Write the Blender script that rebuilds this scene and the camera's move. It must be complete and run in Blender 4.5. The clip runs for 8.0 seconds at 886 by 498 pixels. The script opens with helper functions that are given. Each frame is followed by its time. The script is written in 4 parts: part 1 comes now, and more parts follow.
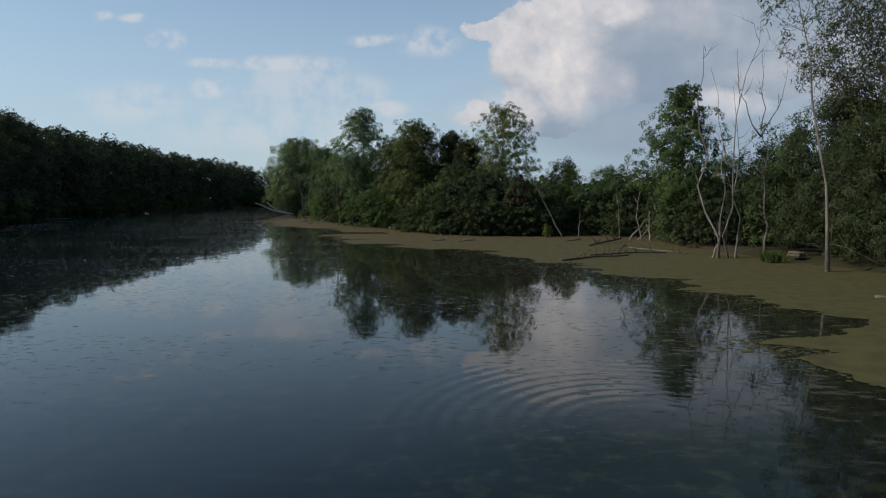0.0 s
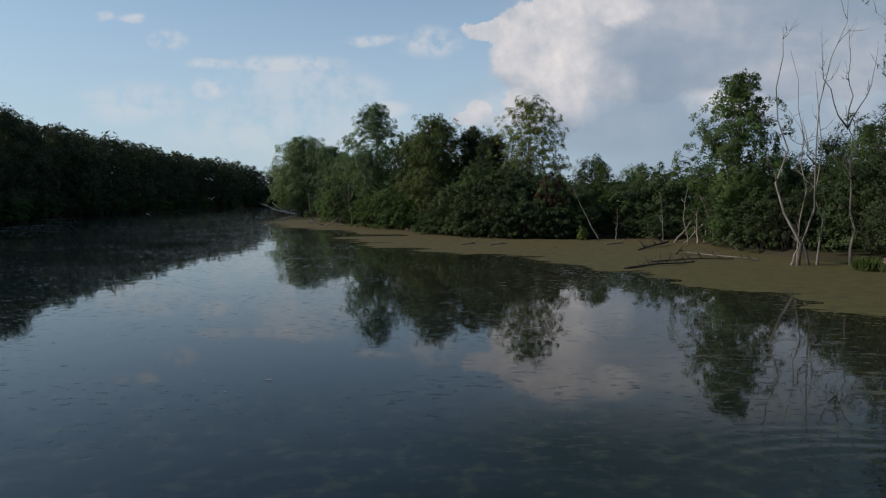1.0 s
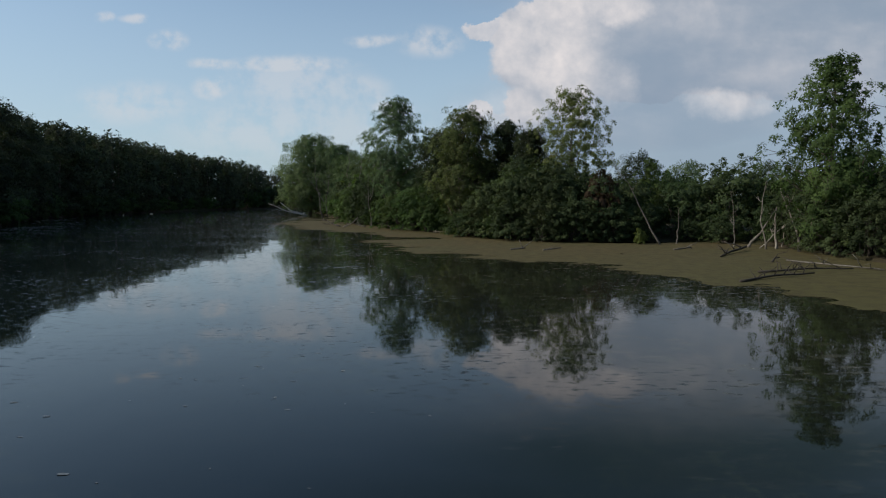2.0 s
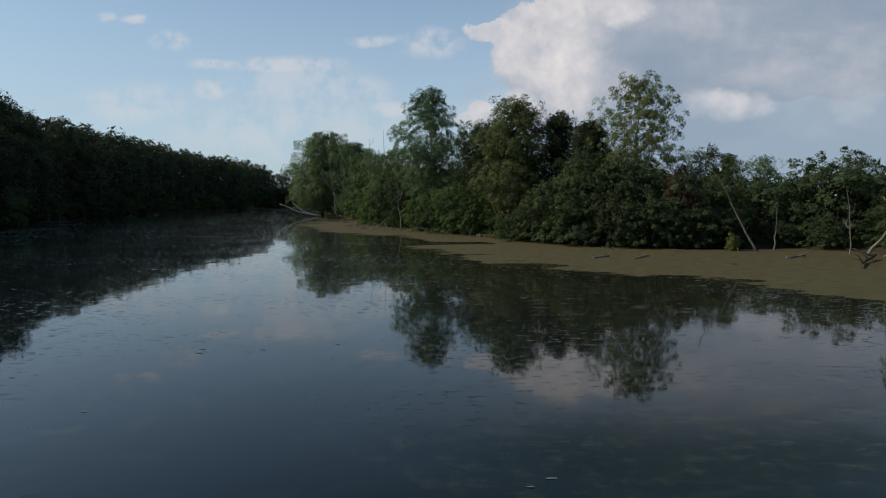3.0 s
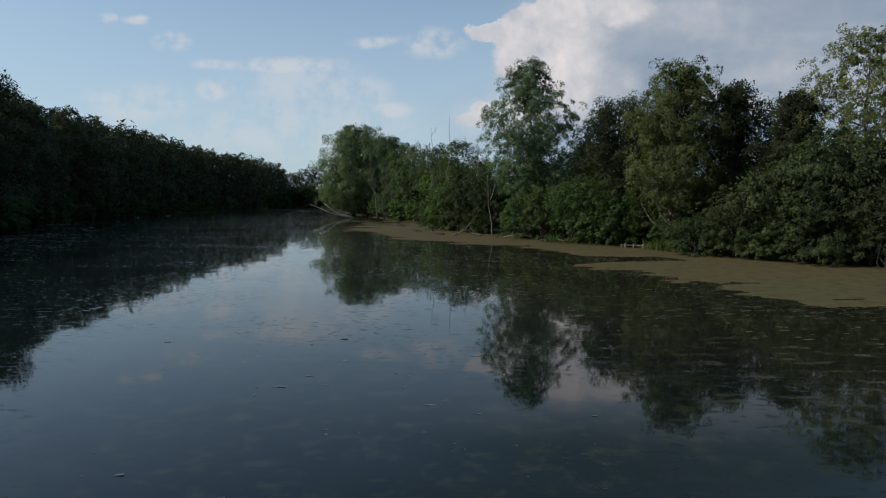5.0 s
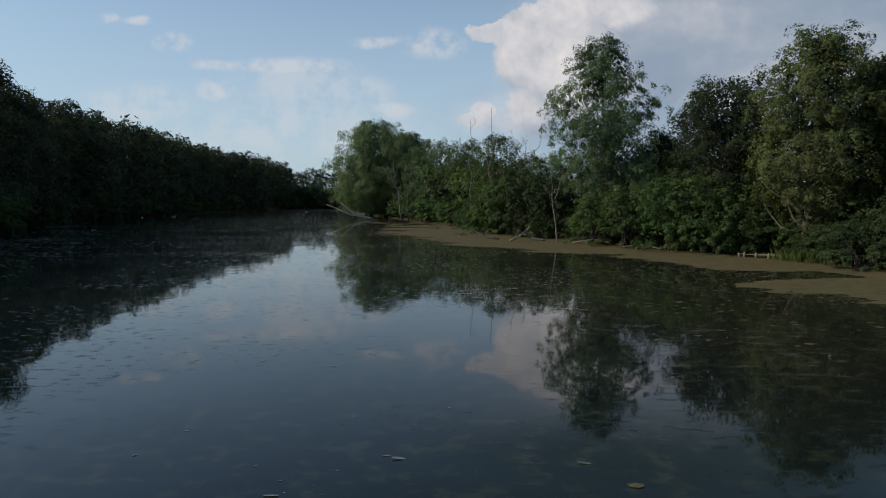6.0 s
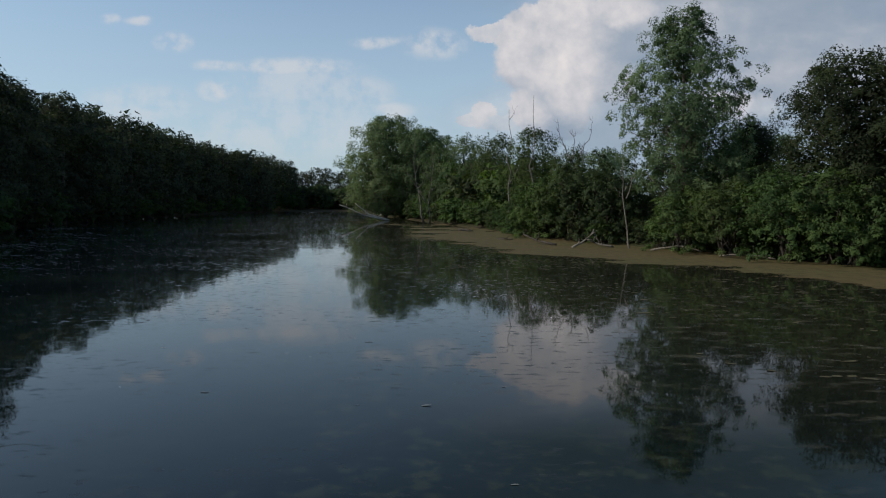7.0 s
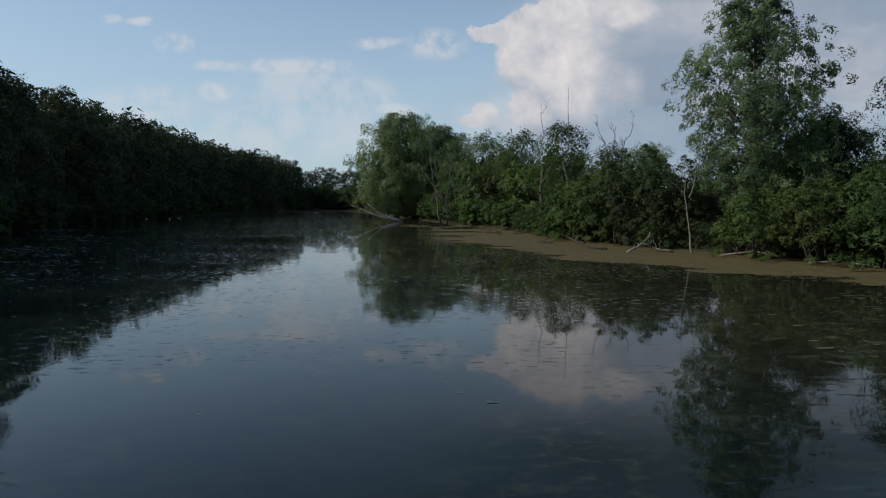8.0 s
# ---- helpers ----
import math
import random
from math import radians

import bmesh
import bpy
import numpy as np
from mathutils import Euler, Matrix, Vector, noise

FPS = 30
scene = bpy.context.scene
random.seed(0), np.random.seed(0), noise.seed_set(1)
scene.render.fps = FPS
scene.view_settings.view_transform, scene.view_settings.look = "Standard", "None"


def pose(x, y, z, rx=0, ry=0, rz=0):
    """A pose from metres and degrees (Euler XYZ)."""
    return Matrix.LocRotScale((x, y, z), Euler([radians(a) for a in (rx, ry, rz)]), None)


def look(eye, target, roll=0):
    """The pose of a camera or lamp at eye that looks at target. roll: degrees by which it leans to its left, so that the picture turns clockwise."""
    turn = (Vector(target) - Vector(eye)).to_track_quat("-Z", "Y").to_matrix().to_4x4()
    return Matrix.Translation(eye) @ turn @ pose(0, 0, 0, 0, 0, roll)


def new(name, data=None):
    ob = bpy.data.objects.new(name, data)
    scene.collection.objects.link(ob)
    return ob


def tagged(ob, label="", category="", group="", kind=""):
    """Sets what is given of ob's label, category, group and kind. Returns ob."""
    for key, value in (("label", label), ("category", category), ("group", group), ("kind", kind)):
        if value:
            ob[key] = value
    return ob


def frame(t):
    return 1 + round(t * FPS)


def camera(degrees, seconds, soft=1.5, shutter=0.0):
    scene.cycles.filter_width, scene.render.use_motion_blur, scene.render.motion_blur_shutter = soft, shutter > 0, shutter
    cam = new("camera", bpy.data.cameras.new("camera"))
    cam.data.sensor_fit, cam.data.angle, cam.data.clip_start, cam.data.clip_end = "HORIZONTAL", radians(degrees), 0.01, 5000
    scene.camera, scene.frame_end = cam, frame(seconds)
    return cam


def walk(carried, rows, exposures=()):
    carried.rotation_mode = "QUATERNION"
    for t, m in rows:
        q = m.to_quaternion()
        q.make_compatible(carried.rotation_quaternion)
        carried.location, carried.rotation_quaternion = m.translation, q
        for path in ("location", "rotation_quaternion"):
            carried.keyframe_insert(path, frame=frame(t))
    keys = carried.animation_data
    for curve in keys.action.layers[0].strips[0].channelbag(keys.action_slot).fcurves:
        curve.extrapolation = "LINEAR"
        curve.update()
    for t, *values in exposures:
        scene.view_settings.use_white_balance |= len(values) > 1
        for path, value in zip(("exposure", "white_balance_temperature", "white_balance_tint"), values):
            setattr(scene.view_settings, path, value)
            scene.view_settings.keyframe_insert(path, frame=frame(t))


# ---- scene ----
cam = camera(71.3, 8.0, soft=1.2)
PATH = [
    (0.0, pose(9.87, -16.66, 3.59, 85.45, 0.20, -0.28)),
    (0.5, pose(8.94, -14.74, 3.57, 85.47, 0.20, -0.25)),
    (1.0, pose(7.58, -12.31, 3.56, 85.48, 0.19, -0.21)),
    (2.5, pose(2.29, -3.73, 3.51, 85.52, 0.18, -0.11)),
    (3.0, pose(0.06, -0.31, 3.50, 85.54, 0.17, -0.07)),
    (3.5, pose(-2.11, 3.15, 3.48, 85.55, 0.17, -0.04)),
    (4.0, pose(-4.61, 6.96, 3.47, 85.57, 0.16, 0.00)),
    (4.5, pose(-7.07, 10.51, 3.45, 85.58, 0.16, 0.04)),
    (6.0, pose(-14.42, 22.35, 3.40, 85.62, 0.14, 0.14)),
    (6.5, pose(-16.26, 26.22, 3.39, 85.64, 0.14, 0.18)),
    (7.0, pose(-18.14, 30.01, 3.37, 85.65, 0.13, 0.21)),
    (7.5, pose(-19.62, 32.90, 3.36, 85.67, 0.13, 0.25)),
    (8.0, pose(-20.78, 34.62, 3.34, 85.68, 0.12, 0.28)),
]
walk(cam, PATH, [(0.0, 0.0)])

# ---------------------------------------------------------------- light
SUN_AZIMUTH, SUN_HEIGHT = 264.0, 34.0      # degrees clockwise from +y, above the horizon
SUN_STRENGTH, SKY_STRENGTH = 3.8, 0.117

sun_dir = Vector((math.sin(radians(SUN_AZIMUTH)) * math.cos(radians(SUN_HEIGHT)),
                  math.cos(radians(SUN_AZIMUTH)) * math.cos(radians(SUN_HEIGHT)),
                  math.sin(radians(SUN_HEIGHT))))
sun_data = bpy.data.lights.new("sun", "SUN")
sun_data.energy, sun_data.angle, sun_data.color = SUN_STRENGTH, radians(2.5), (1.0, 0.90, 0.76)
sun = new("sun", sun_data)
sun.matrix_world = look(sun_dir * 100, (0, 0, 0))


class Nodes:
    """A short hand for building node trees."""

    def __init__(self, tree):
        self.tree = tree
        tree.nodes.clear()

    def add(self, kind, props=None, **inputs):
        node = self.tree.nodes.new(kind)
        for key, value in (props or {}).items():
            setattr(node, key, value)
        for key, value in inputs.items():
            self.put(node, key, value)
        return node

    def put(self, node, key, value):
        slot = node.inputs[int(key[1:])] if key[0] == "i" and key[1:].isdigit() else node.inputs[key.replace("_", " ")]
        if isinstance(value, bpy.types.NodeSocket):
            self.tree.links.new(value, slot)
        else:
            slot.default_value = value

    def math(self, op, a, b=0.0, c=0.0, clamp=False):
        return self.add("ShaderNodeMath", {"operation": op, "use_clamp": clamp}, i0=a, i1=b, i2=c).outputs[0]

    def vec(self, op, a, b=(0, 0, 0)):
        node = self.add("ShaderNodeVectorMath", {"operation": op}, i0=a, i1=b)
        return node.outputs["Value"] if op in ("LENGTH", "DOT_PRODUCT", "DISTANCE") else node.outputs[0]

    def noise(self, at, scale, detail=4.0, rough=0.55):
        return self.add("ShaderNodeTexNoise", None, Vector=at, Scale=scale, Detail=detail, Roughness=rough).outputs[0]

    def span(self, value, a, b, c=0.0, d=1.0, smooth=True):
        return self.add("ShaderNodeMapRange", {"interpolation_type": "SMOOTHSTEP" if smooth else "LINEAR"},
                        i0=value, i1=a, i2=b, i3=c, i4=d).outputs[0]

    def mix(self, fac, a, b, blend="MIX"):
        node = self.add("ShaderNodeMix", {"data_type": "RGBA", "blend_type": blend})
        self.put(node, "i0", fac)
        self.put(node, "i6", a)
        self.put(node, "i7", b)
        return node.outputs[2]


def make_world():
    world = bpy.data.worlds.new("sky")
    scene.world = world
    world.use_nodes = True
    n = Nodes(world.node_tree)
    sky = n.add("ShaderNodeTexSky", {"sky_type": "NISHITA", "sun_disc": False, "sun_elevation": radians(SUN_HEIGHT),
                                     "sun_rotation": radians(SUN_AZIMUTH), "air_density": 1.0, "dust_density": 1.2,
                                     "ozone_density": 1.6, "altitude": 80})
    way = n.add("ShaderNodeTexCoord").outputs["Generated"]
    sep = n.add("ShaderNodeSeparateXYZ", None, i0=way)
    x, y, z = sep.outputs
    ahead = n.math("MAXIMUM", y, 0.05)
    flat = n.add("ShaderNodeCombineXYZ", None, i0=n.math("DIVIDE", x, ahead), i1=n.math("DIVIDE", z, ahead), i2=0.0).outputs[0]
    # ragged cloud edges: the flat sky coordinate, shaken at two sizes
    shake = n.add("ShaderNodeTexNoise", None, Vector=flat, Scale=9.0, Detail=7.0, Roughness=0.62).outputs["Color"]
    shake = n.vec("MULTIPLY", n.vec("SUBTRACT", shake, (0.5, 0.5, 0.5)), (0.11, 0.085, 0))
    at, calm = n.vec("ADD", flat, shake), n.vec("ADD", flat, n.vec("MULTIPLY", shake, (0.5, 0.3, 0)))

    def blobs(at, rows, soft):
        total = None
        for u, v, ru, rv, dense in rows:
            off = n.vec("MULTIPLY", n.vec("SUBTRACT", at, (u, v, 0)), (1 / ru, 1 / rv, 0))
            one = n.span(n.vec("LENGTH", off), 1.0 + soft, 1.0 - soft, 0.0, dense)
            total = one if total is None else n.math("MAXIMUM", total, one)
        return total

    tower = n.math("MAXIMUM", blobs(at, CUMULUS, 0.09), blobs(calm, SOFT_CLOUDS, 0.55))
    wisps = blobs(calm, WISPS, 0.55)
    bright = blobs(at, SUNLIT, 0.6)
    front = n.span(y, 0.05, 0.3)
    # relief of the cumulus: the same noise read again a step towards the sun
    step = n.vec("ADD", flat, (-0.016, 0.018, 0))
    here, there = n.noise(flat, 15.0, 9.0, 0.58), n.noise(step, 15.0, 9.0, 0.58)
    relief = n.math("MULTIPLY_ADD", n.math("SUBTRACT", here, there), 2.2, 0.5, clamp=True)
    veil = n.span(n.noise(n.vec("MULTIPLY", flat, (0.7, 1.6, 1)), 5.0, 5.0), 0.35, 0.70, 0.05, 0.32)
    veil = n.math("MULTIPLY", veil, n.span(n.math("DIVIDE", z, ahead), 0.05, 0.20, 0.1, 1.0))
    lit = n.math("MULTIPLY", bright, n.math("MULTIPLY_ADD", relief, 0.60, 0.46))
    lit = n.math("MAXIMUM", lit, n.math("MULTIPLY", veil, n.math("MULTIPLY_ADD", relief, 0.8, 0.6)), clamp=True)
    # the unseen cloud above the view is darkened, to dim its reflection in the water
    lit = n.math("MULTIPLY", lit, n.span(n.math("DIVIDE", z, ahead), 0.42, 0.30, 0.15, 1.0))
    tone = n.mix(lit, n.mix(n.span(n.math("DIVIDE", z, ahead), 0.30, 0.42), CLOUD_SHADE, UNSEEN_CLOUD), CLOUD_LIGHT)
    base = n.mix(1.0, sky.outputs[0], (*SKY_TINT, 1), "MULTIPLY")
    base = n.vec("MULTIPLY", base, (SKY_STRENGTH,) * 3)
    # thin milky haze that thickens towards the horizon
    haze = n.span(z, 0.55, -0.02, 0.02, 0.76)
    base = n.mix(haze, base, HAZE)
    thin = n.math("MULTIPLY", wisps, n.span(n.noise(flat, 17.0, 7.0, 0.62), 0.36, 0.58), clamp=True)
    base = n.mix(n.math("MULTIPLY", n.math("MULTIPLY", thin, front), 0.85), base, WISP_LIGHT)
    base = n.mix(n.math("MULTIPLY", tower, front), base, tone)
    # broken high cloud over the rest of the sky
    dome = n.span(n.noise(way, 3.0, 6.0, 0.6), 0.50, 0.72, 0.0, 0.5)
    dome = n.math("MULTIPLY", dome, n.math("SUBTRACT", 1.0, front))
    base = n.mix(dome, base, CLOUD_SHADE)
    out = n.add("ShaderNodeBackground", None, Color=base, Strength=1.0)
    n.add("ShaderNodeOutputWorld", None, Surface=out.outputs[0])


UNSEEN_CLOUD = (0.072, 0.130, 0.160, 1)
SKY_TINT = (0.90, 1.035, 1.08)
HAZE = (0.46, 0.58, 0.685, 1)
CLOUD_LIGHT, CLOUD_SHADE, WISP_LIGHT = (0.76, 0.72, 0.72, 1), (0.255, 0.330, 0.430, 1), (0.66, 0.66, 0.68, 1)
# clouds as soft ellipses on the sky ahead: across, up, half width, half height, density
CUMULUS = [
    (0.195, 0.219, 0.119, 0.078, 1.0), (0.145, 0.263, 0.069, 0.046, 1.0), (0.329, 0.236, 0.201, 0.091, 1.0),
    (0.570, 0.262, 0.238, 0.110, 1.0), (0.164, 0.149, 0.073, 0.055, 1.0),
    (0.038, 0.128, 0.020, 0.014, 0.8), (0.060, 0.138, 0.020, 0.024, 0.9), (0.084, 0.124, 0.030, 0.016, 0.7), (0.078, 0.272, 0.046, 0.014, 0.9), (0.185, 0.294, 0.069, 0.041, 1.0),
    (0.283, 0.302, 0.055, 0.027, 1.0),
    (0.425, 0.150, 0.030, 0.013, 0.8), (0.462, 0.159, 0.035, 0.019, 0.9), (0.500, 0.151, 0.028, 0.012, 0.7),
]
# the first two are added above the view, for their dark reflection
SOFT_CLOUDS = [(0.460, 0.410, 0.420, 0.110, 0.85), (0.42, 0.56, 0.55, 0.14, 0.7), (0.70, 0.15, 0.22, 0.08, 0.8),
         (0.60, 0.07, 0.42, 0.10, 0.75), (0.36, 0.13, 0.28, 0.08, 0.85)]
WISPS = [
    (-0.244, 0.216, 0.091, 0.013, 0.75), (-0.227, 0.185, 0.096, 0.037, 0.50), (-0.128, 0.172, 0.041, 0.026, 0.50),
    (-0.361, 0.219, 0.038, 0.008, 0.70), (-0.362, 0.181, 0.031, 0.016, 0.75), (-0.429, 0.254, 0.022, 0.014, 0.80),
    (-0.477, 0.288, 0.026, 0.007, 0.75), (-0.530, 0.291, 0.015, 0.007, 0.60), (-0.105, 0.253, 0.037, 0.008, 0.70),
    (-0.020, 0.248, 0.046, 0.020, 0.70), (-0.088, 0.144, 0.037, 0.013, 0.70), (-0.489, 0.155, 0.082, 0.029, 0.50),
    (-0.237, 0.119, 0.183, 0.046, 0.42),
]
SUNLIT = [
    (0.160, 0.237, 0.095, 0.080, 1.0), (0.203, 0.183, 0.080, 0.050, 0.85), (0.105, 0.145, 0.060, 0.040, 0.9), (0.050, 0.136, 0.040, 0.035, 0.9),
    (0.275, 0.300, 0.060, 0.032, 1.0), (0.185, 0.300, 0.070, 0.045, 1.0), (0.457, 0.153, 0.055, 0.026, 0.8), (0.655, 0.155, 0.045, 0.030, 0.3),
    (0.400, 0.290, 0.040, 0.045, 0.45), (0.075, 0.270, 0.080, 0.030, 0.9),
]
make_world()

# ---------------------------------------------------------------- materials


def material(name):
    mat = bpy.data.materials.new(name)
    mat.use_nodes = True
    return mat, Nodes(mat.node_tree)


def finish(n, shader):
    n.add("ShaderNodeOutputMaterial", None, Surface=shader)


def leaf_material(name, dark, light, tip=None, through_light=0.40, gloss=0.78):
    """Leaves: every leaf its own shade, clumps lighter and darker, some light shining through."""
    mat, n = material(name)
    each = n.add("ShaderNodeNewGeometry").outputs["Random Per Island"]
    info = n.add("ShaderNodeObjectInfo").outputs["Random"]
    place = n.add("ShaderNodeTexCoord").outputs["Object"]
    clump = n.span(n.noise(place, 0.55, 2.0), 0.35, 0.68)
    k = n.math("MULTIPLY_ADD", each, 0.20, n.math("MULTIPLY", clump, 0.80), clamp=True)
    col = n.mix(k, (*dark, 1), (*light, 1))
    if tip:
        col = n.mix(n.span(each, 0.93, 0.97, 0.0, 0.8), col, (*tip, 1))
    hue = n.add("ShaderNodeHueSaturation", None, Hue=n.span(info, 0, 1, 0.480, 0.518, False), Saturation=1.0,
                Value=n.span(n.math("FRACT", n.math("MULTIPLY", info, 7.3)), 0, 1, 0.74, 1.22, False), Color=col).outputs[0]
    face = n.add("ShaderNodeBsdfPrincipled", None, Base_Color=hue, Roughness=gloss)
    face.inputs["Specular IOR Level"].default_value = 0.2
    back = n.add("ShaderNodeBsdfTranslucent", None, Color=n.mix(1.0, hue, (1.1, 1.25, 0.6, 1), "MULTIPLY"))
    finish(n, n.add("ShaderNodeMixShader", None, i0=through_light, i1=face.outputs[0], i2=back.outputs[0]).outputs[0])
    return mat


def bark_material(name, dark, light, scale=6.0, stretch=0.25, rough=0.9):
    mat, n = material(name)
    place = n.add("ShaderNodeTexCoord").outputs["Object"]
    long_way = n.vec("MULTIPLY", place, (1, 1, stretch))
    grain = n.noise(long_way, scale, 6.0, 0.65)
    patch = n.noise(place, 0.9, 3.0)
    k = n.math("MULTIPLY_ADD", n.span(grain, 0.3, 0.7), 0.6, n.math("MULTIPLY", n.span(patch, 0.35, 0.65), 0.4))
    bump = n.add("ShaderNodeBump", None, Strength=0.6, Distance=0.03, Height=grain)
    bsdf = n.add("ShaderNodeBsdfPrincipled", None, Base_Color=n.mix(k, (*dark, 1), (*light, 1)), Roughness=rough, Normal=bump.outputs[0])
    finish(n, bsdf.outputs[0])
    return mat


def water_material():
    mat, n = material("lake water")
    place = n.add("ShaderNodeTexCoord").outputs["Object"]
    # long lazy undulation and a fine breeze ripple that comes in patches
    swell = n.noise(n.vec("MULTIPLY", place, (1.0, 0.6, 1)), 0.35, 2.0)
    fine = n.noise(n.vec("MULTIPLY", place, (1.0, 0.7, 1)), 3.2, 3.0)
    patch = n.span(n.noise(place, 0.045, 3.0), 0.40, 0.66, 0.25, 1.0)
    # rings spreading from where something touched the surface
    away = n.vec("LENGTH", n.vec("MULTIPLY", n.vec("SUBTRACT", place, RING_CENTRE), (1, 1, 0)))
    wave = n.math("SINE", n.math("MULTIPLY", away, 2 * math.pi / 0.36))
    reach = n.math("MULTIPLY", n.span(away, 0.75, 1.0, 0.0, 0.4), n.span(away, 5.2, 3.4))
    reach = n.math("MULTIPLY", reach, n.span(away, 1.3, 2.4, 0.8, 2.2))
    # the breeze has smoothed the rings on one side
    lee = n.span(n.vec("DOT_PRODUCT", n.vec("SUBTRACT", place, RING_CENTRE), (-0.75, 0.66, 0)), 0.2, 2.6, 0.16, 1.0)
    rings = n.math("MULTIPLY", n.math("MULTIPLY", wave, reach), lee)
    height = n.math("MULTIPLY_ADD", swell, 0.010, n.math("MULTIPLY", n.math("MULTIPLY", fine, patch), 0.0016))
    height = n.math("MULTIPLY_ADD", rings, 0.0014, height)
    bump = n.add("ShaderNodeBump", None, Strength=1.0, Distance=1.0, Height=height)
    murk = n.mix(n.span(n.noise(place, 0.12, 4.0), 0.35, 0.7), (0.0032, 0.0066, 0.0074, 1), (0.0062, 0.0102, 0.0098, 1))
    # olive shallows towards the scrub bank
    across = n.vec("DOT_PRODUCT", n.vec("SUBTRACT", place, LANE_START), LANE_SIDE)
    ahead = n.vec("DOT_PRODUCT", n.vec("SUBTRACT", place, LANE_START), LANE_WAY)
    murk = n.mix(n.math("MULTIPLY", n.span(across, 5.0, 16.0), 0.8), murk, (0.0135, 0.0145, 0.0080, 1))
    # weed beds just under the surface, in drifts
    weed = n.math("MULTIPLY", n.span(n.noise(place, 2.2, 6.0, 0.65), 0.50, 0.66), n.span(n.noise(place, 0.11, 2.0), 0.40, 0.58))
    murk = n.mix(n.math("MULTIPLY", weed, 0.5), murk, (0.030, 0.037, 0.020, 1))
    # a broken film of weed crumbs and sky-glint flecks, drawn out in streaks, thicker in drifts
    streak = n.noise(n.vec("MULTIPLY", place, (0.75, 1.9, 1)), 1.5, 5.0, 0.68)
    drift = n.span(n.noise(n.vec("MULTIPLY", place, (0.8, 1.4, 1)), 0.10, 4.0, 0.6), 0.36, 0.60, 0.15, 1.0)
    film = n.math("MULTIPLY", n.span(streak, 0.535, 0.66), drift)
    film = n.math("MAXIMUM", film, n.math("MULTIPLY", drift, n.span(n.noise(n.vec("MULTIPLY", place, (0.9, 2.6, 1)), 0.8, 3.0), 0.62, 0.70, 0.0, 0.8)))
    # the film is masked out along the camera's path, where bright reflections would hide it
    lane = n.math("MAXIMUM", n.math("MAXIMUM", n.span(across, 6.0, 14.0), n.span(across, -7.0, -16.0)), n.span(ahead, 76.0, 96.0))
    film = n.math("MULTIPLY", film, n.math("MULTIPLY_ADD", n.math("MULTIPLY", lane, n.span(across, -6.0, 6.0, 0.35, 0.9)), 1.0, 0.10))
    # on the forest side the sky's sheen is put into the film's blue-grey
    murk = n.mix(n.math("MULTIPLY", film, 0.9), murk, n.mix(n.span(across, -2.0, 10.0), (0.092, 0.098, 0.102, 1), (0.070, 0.067, 0.050, 1)))
    # thin skin of dust and tiny leaves in flecks, dull where the water between them is a mirror
    fleck = n.span(n.noise(n.vec("MULTIPLY", place, (1.0, 2.4, 1)), 2.6, 4.0, 0.6), 0.54, 0.64)
    fleck = n.math("MULTIPLY", fleck, n.span(n.noise(n.vec("MULTIPLY", place, (0.7, 1.3, 1)), 0.14, 4.0, 0.6), 0.36, 0.58, 0.25, 1.0))
    rough = n.math("MULTIPLY_ADD", fleck, 0.26, n.math("MULTIPLY_ADD", film, 0.22, 0.025))
    bsdf = n.add("ShaderNodeBsdfPrincipled", None, Base_Color=murk, Roughness=rough, IOR=1.333, Normal=bump.outputs[0])
    finish(n, bsdf.outputs[0])
    return mat


def weed_material(name, a, b, c, rough=0.6, pale=0.0, shine=0.35, green=0.0):
    """The floating weed mat: tiny leaves in many shades, brown and green drifts."""
    mat, n = material(name)
    place = n.add("ShaderNodeTexCoord").outputs["Object"]
    drift = n.span(n.noise(n.vec("MULTIPLY", place, (0.7, 1.3, 1)), 0.16, 5.0, 0.6), 0.38, 0.62)
    speck = n.noise(place, 14.0, 3.0, 0.7)
    # fresher and greener in the sheltered bay
    bay = n.span(n.math("MULTIPLY_ADD", n.math("SUBTRACT", drift, 0.5), 14.0, n.add("ShaderNodeSeparateXYZ", None, i0=place).outputs[1]), 42.0, 6.0)
    mid = n.noise(place, 1.6, 4.0, 0.6)
    col = n.mix(drift, (*a, 1), (*b, 1))
    col = n.mix(n.math("MULTIPLY", bay, green), col, (0.060, 0.064, 0.021, 1))
    col = n.mix(n.span(mid, 0.40, 0.66, 0.0, 0.75), col, (*c, 1))
    col = n.mix(n.span(speck, 0.55, 0.72, 0.0, 0.55), col, tuple(1.7 * v for v in b) + (1,))
    each = n.add("ShaderNodeNewGeometry").outputs["Random Per Island"]
    # some pads paler still: a glint of sky put into their colour
    if pale:
        col = n.mix(n.span(each, 0.6, 0.8, 0.0, pale), col, (0.30, 0.31, 0.27, 1))
    bump = n.add("ShaderNodeBump", None, Strength=0.5, Distance=0.02, Height=speck)
    bsdf = n.add("ShaderNodeBsdfPrincipled", None, Base_Color=col, Roughness=rough, Normal=bump.outputs[0])
    bsdf.inputs["Specular IOR Level"].default_value = shine
    finish(n, bsdf.outputs[0])
    return mat


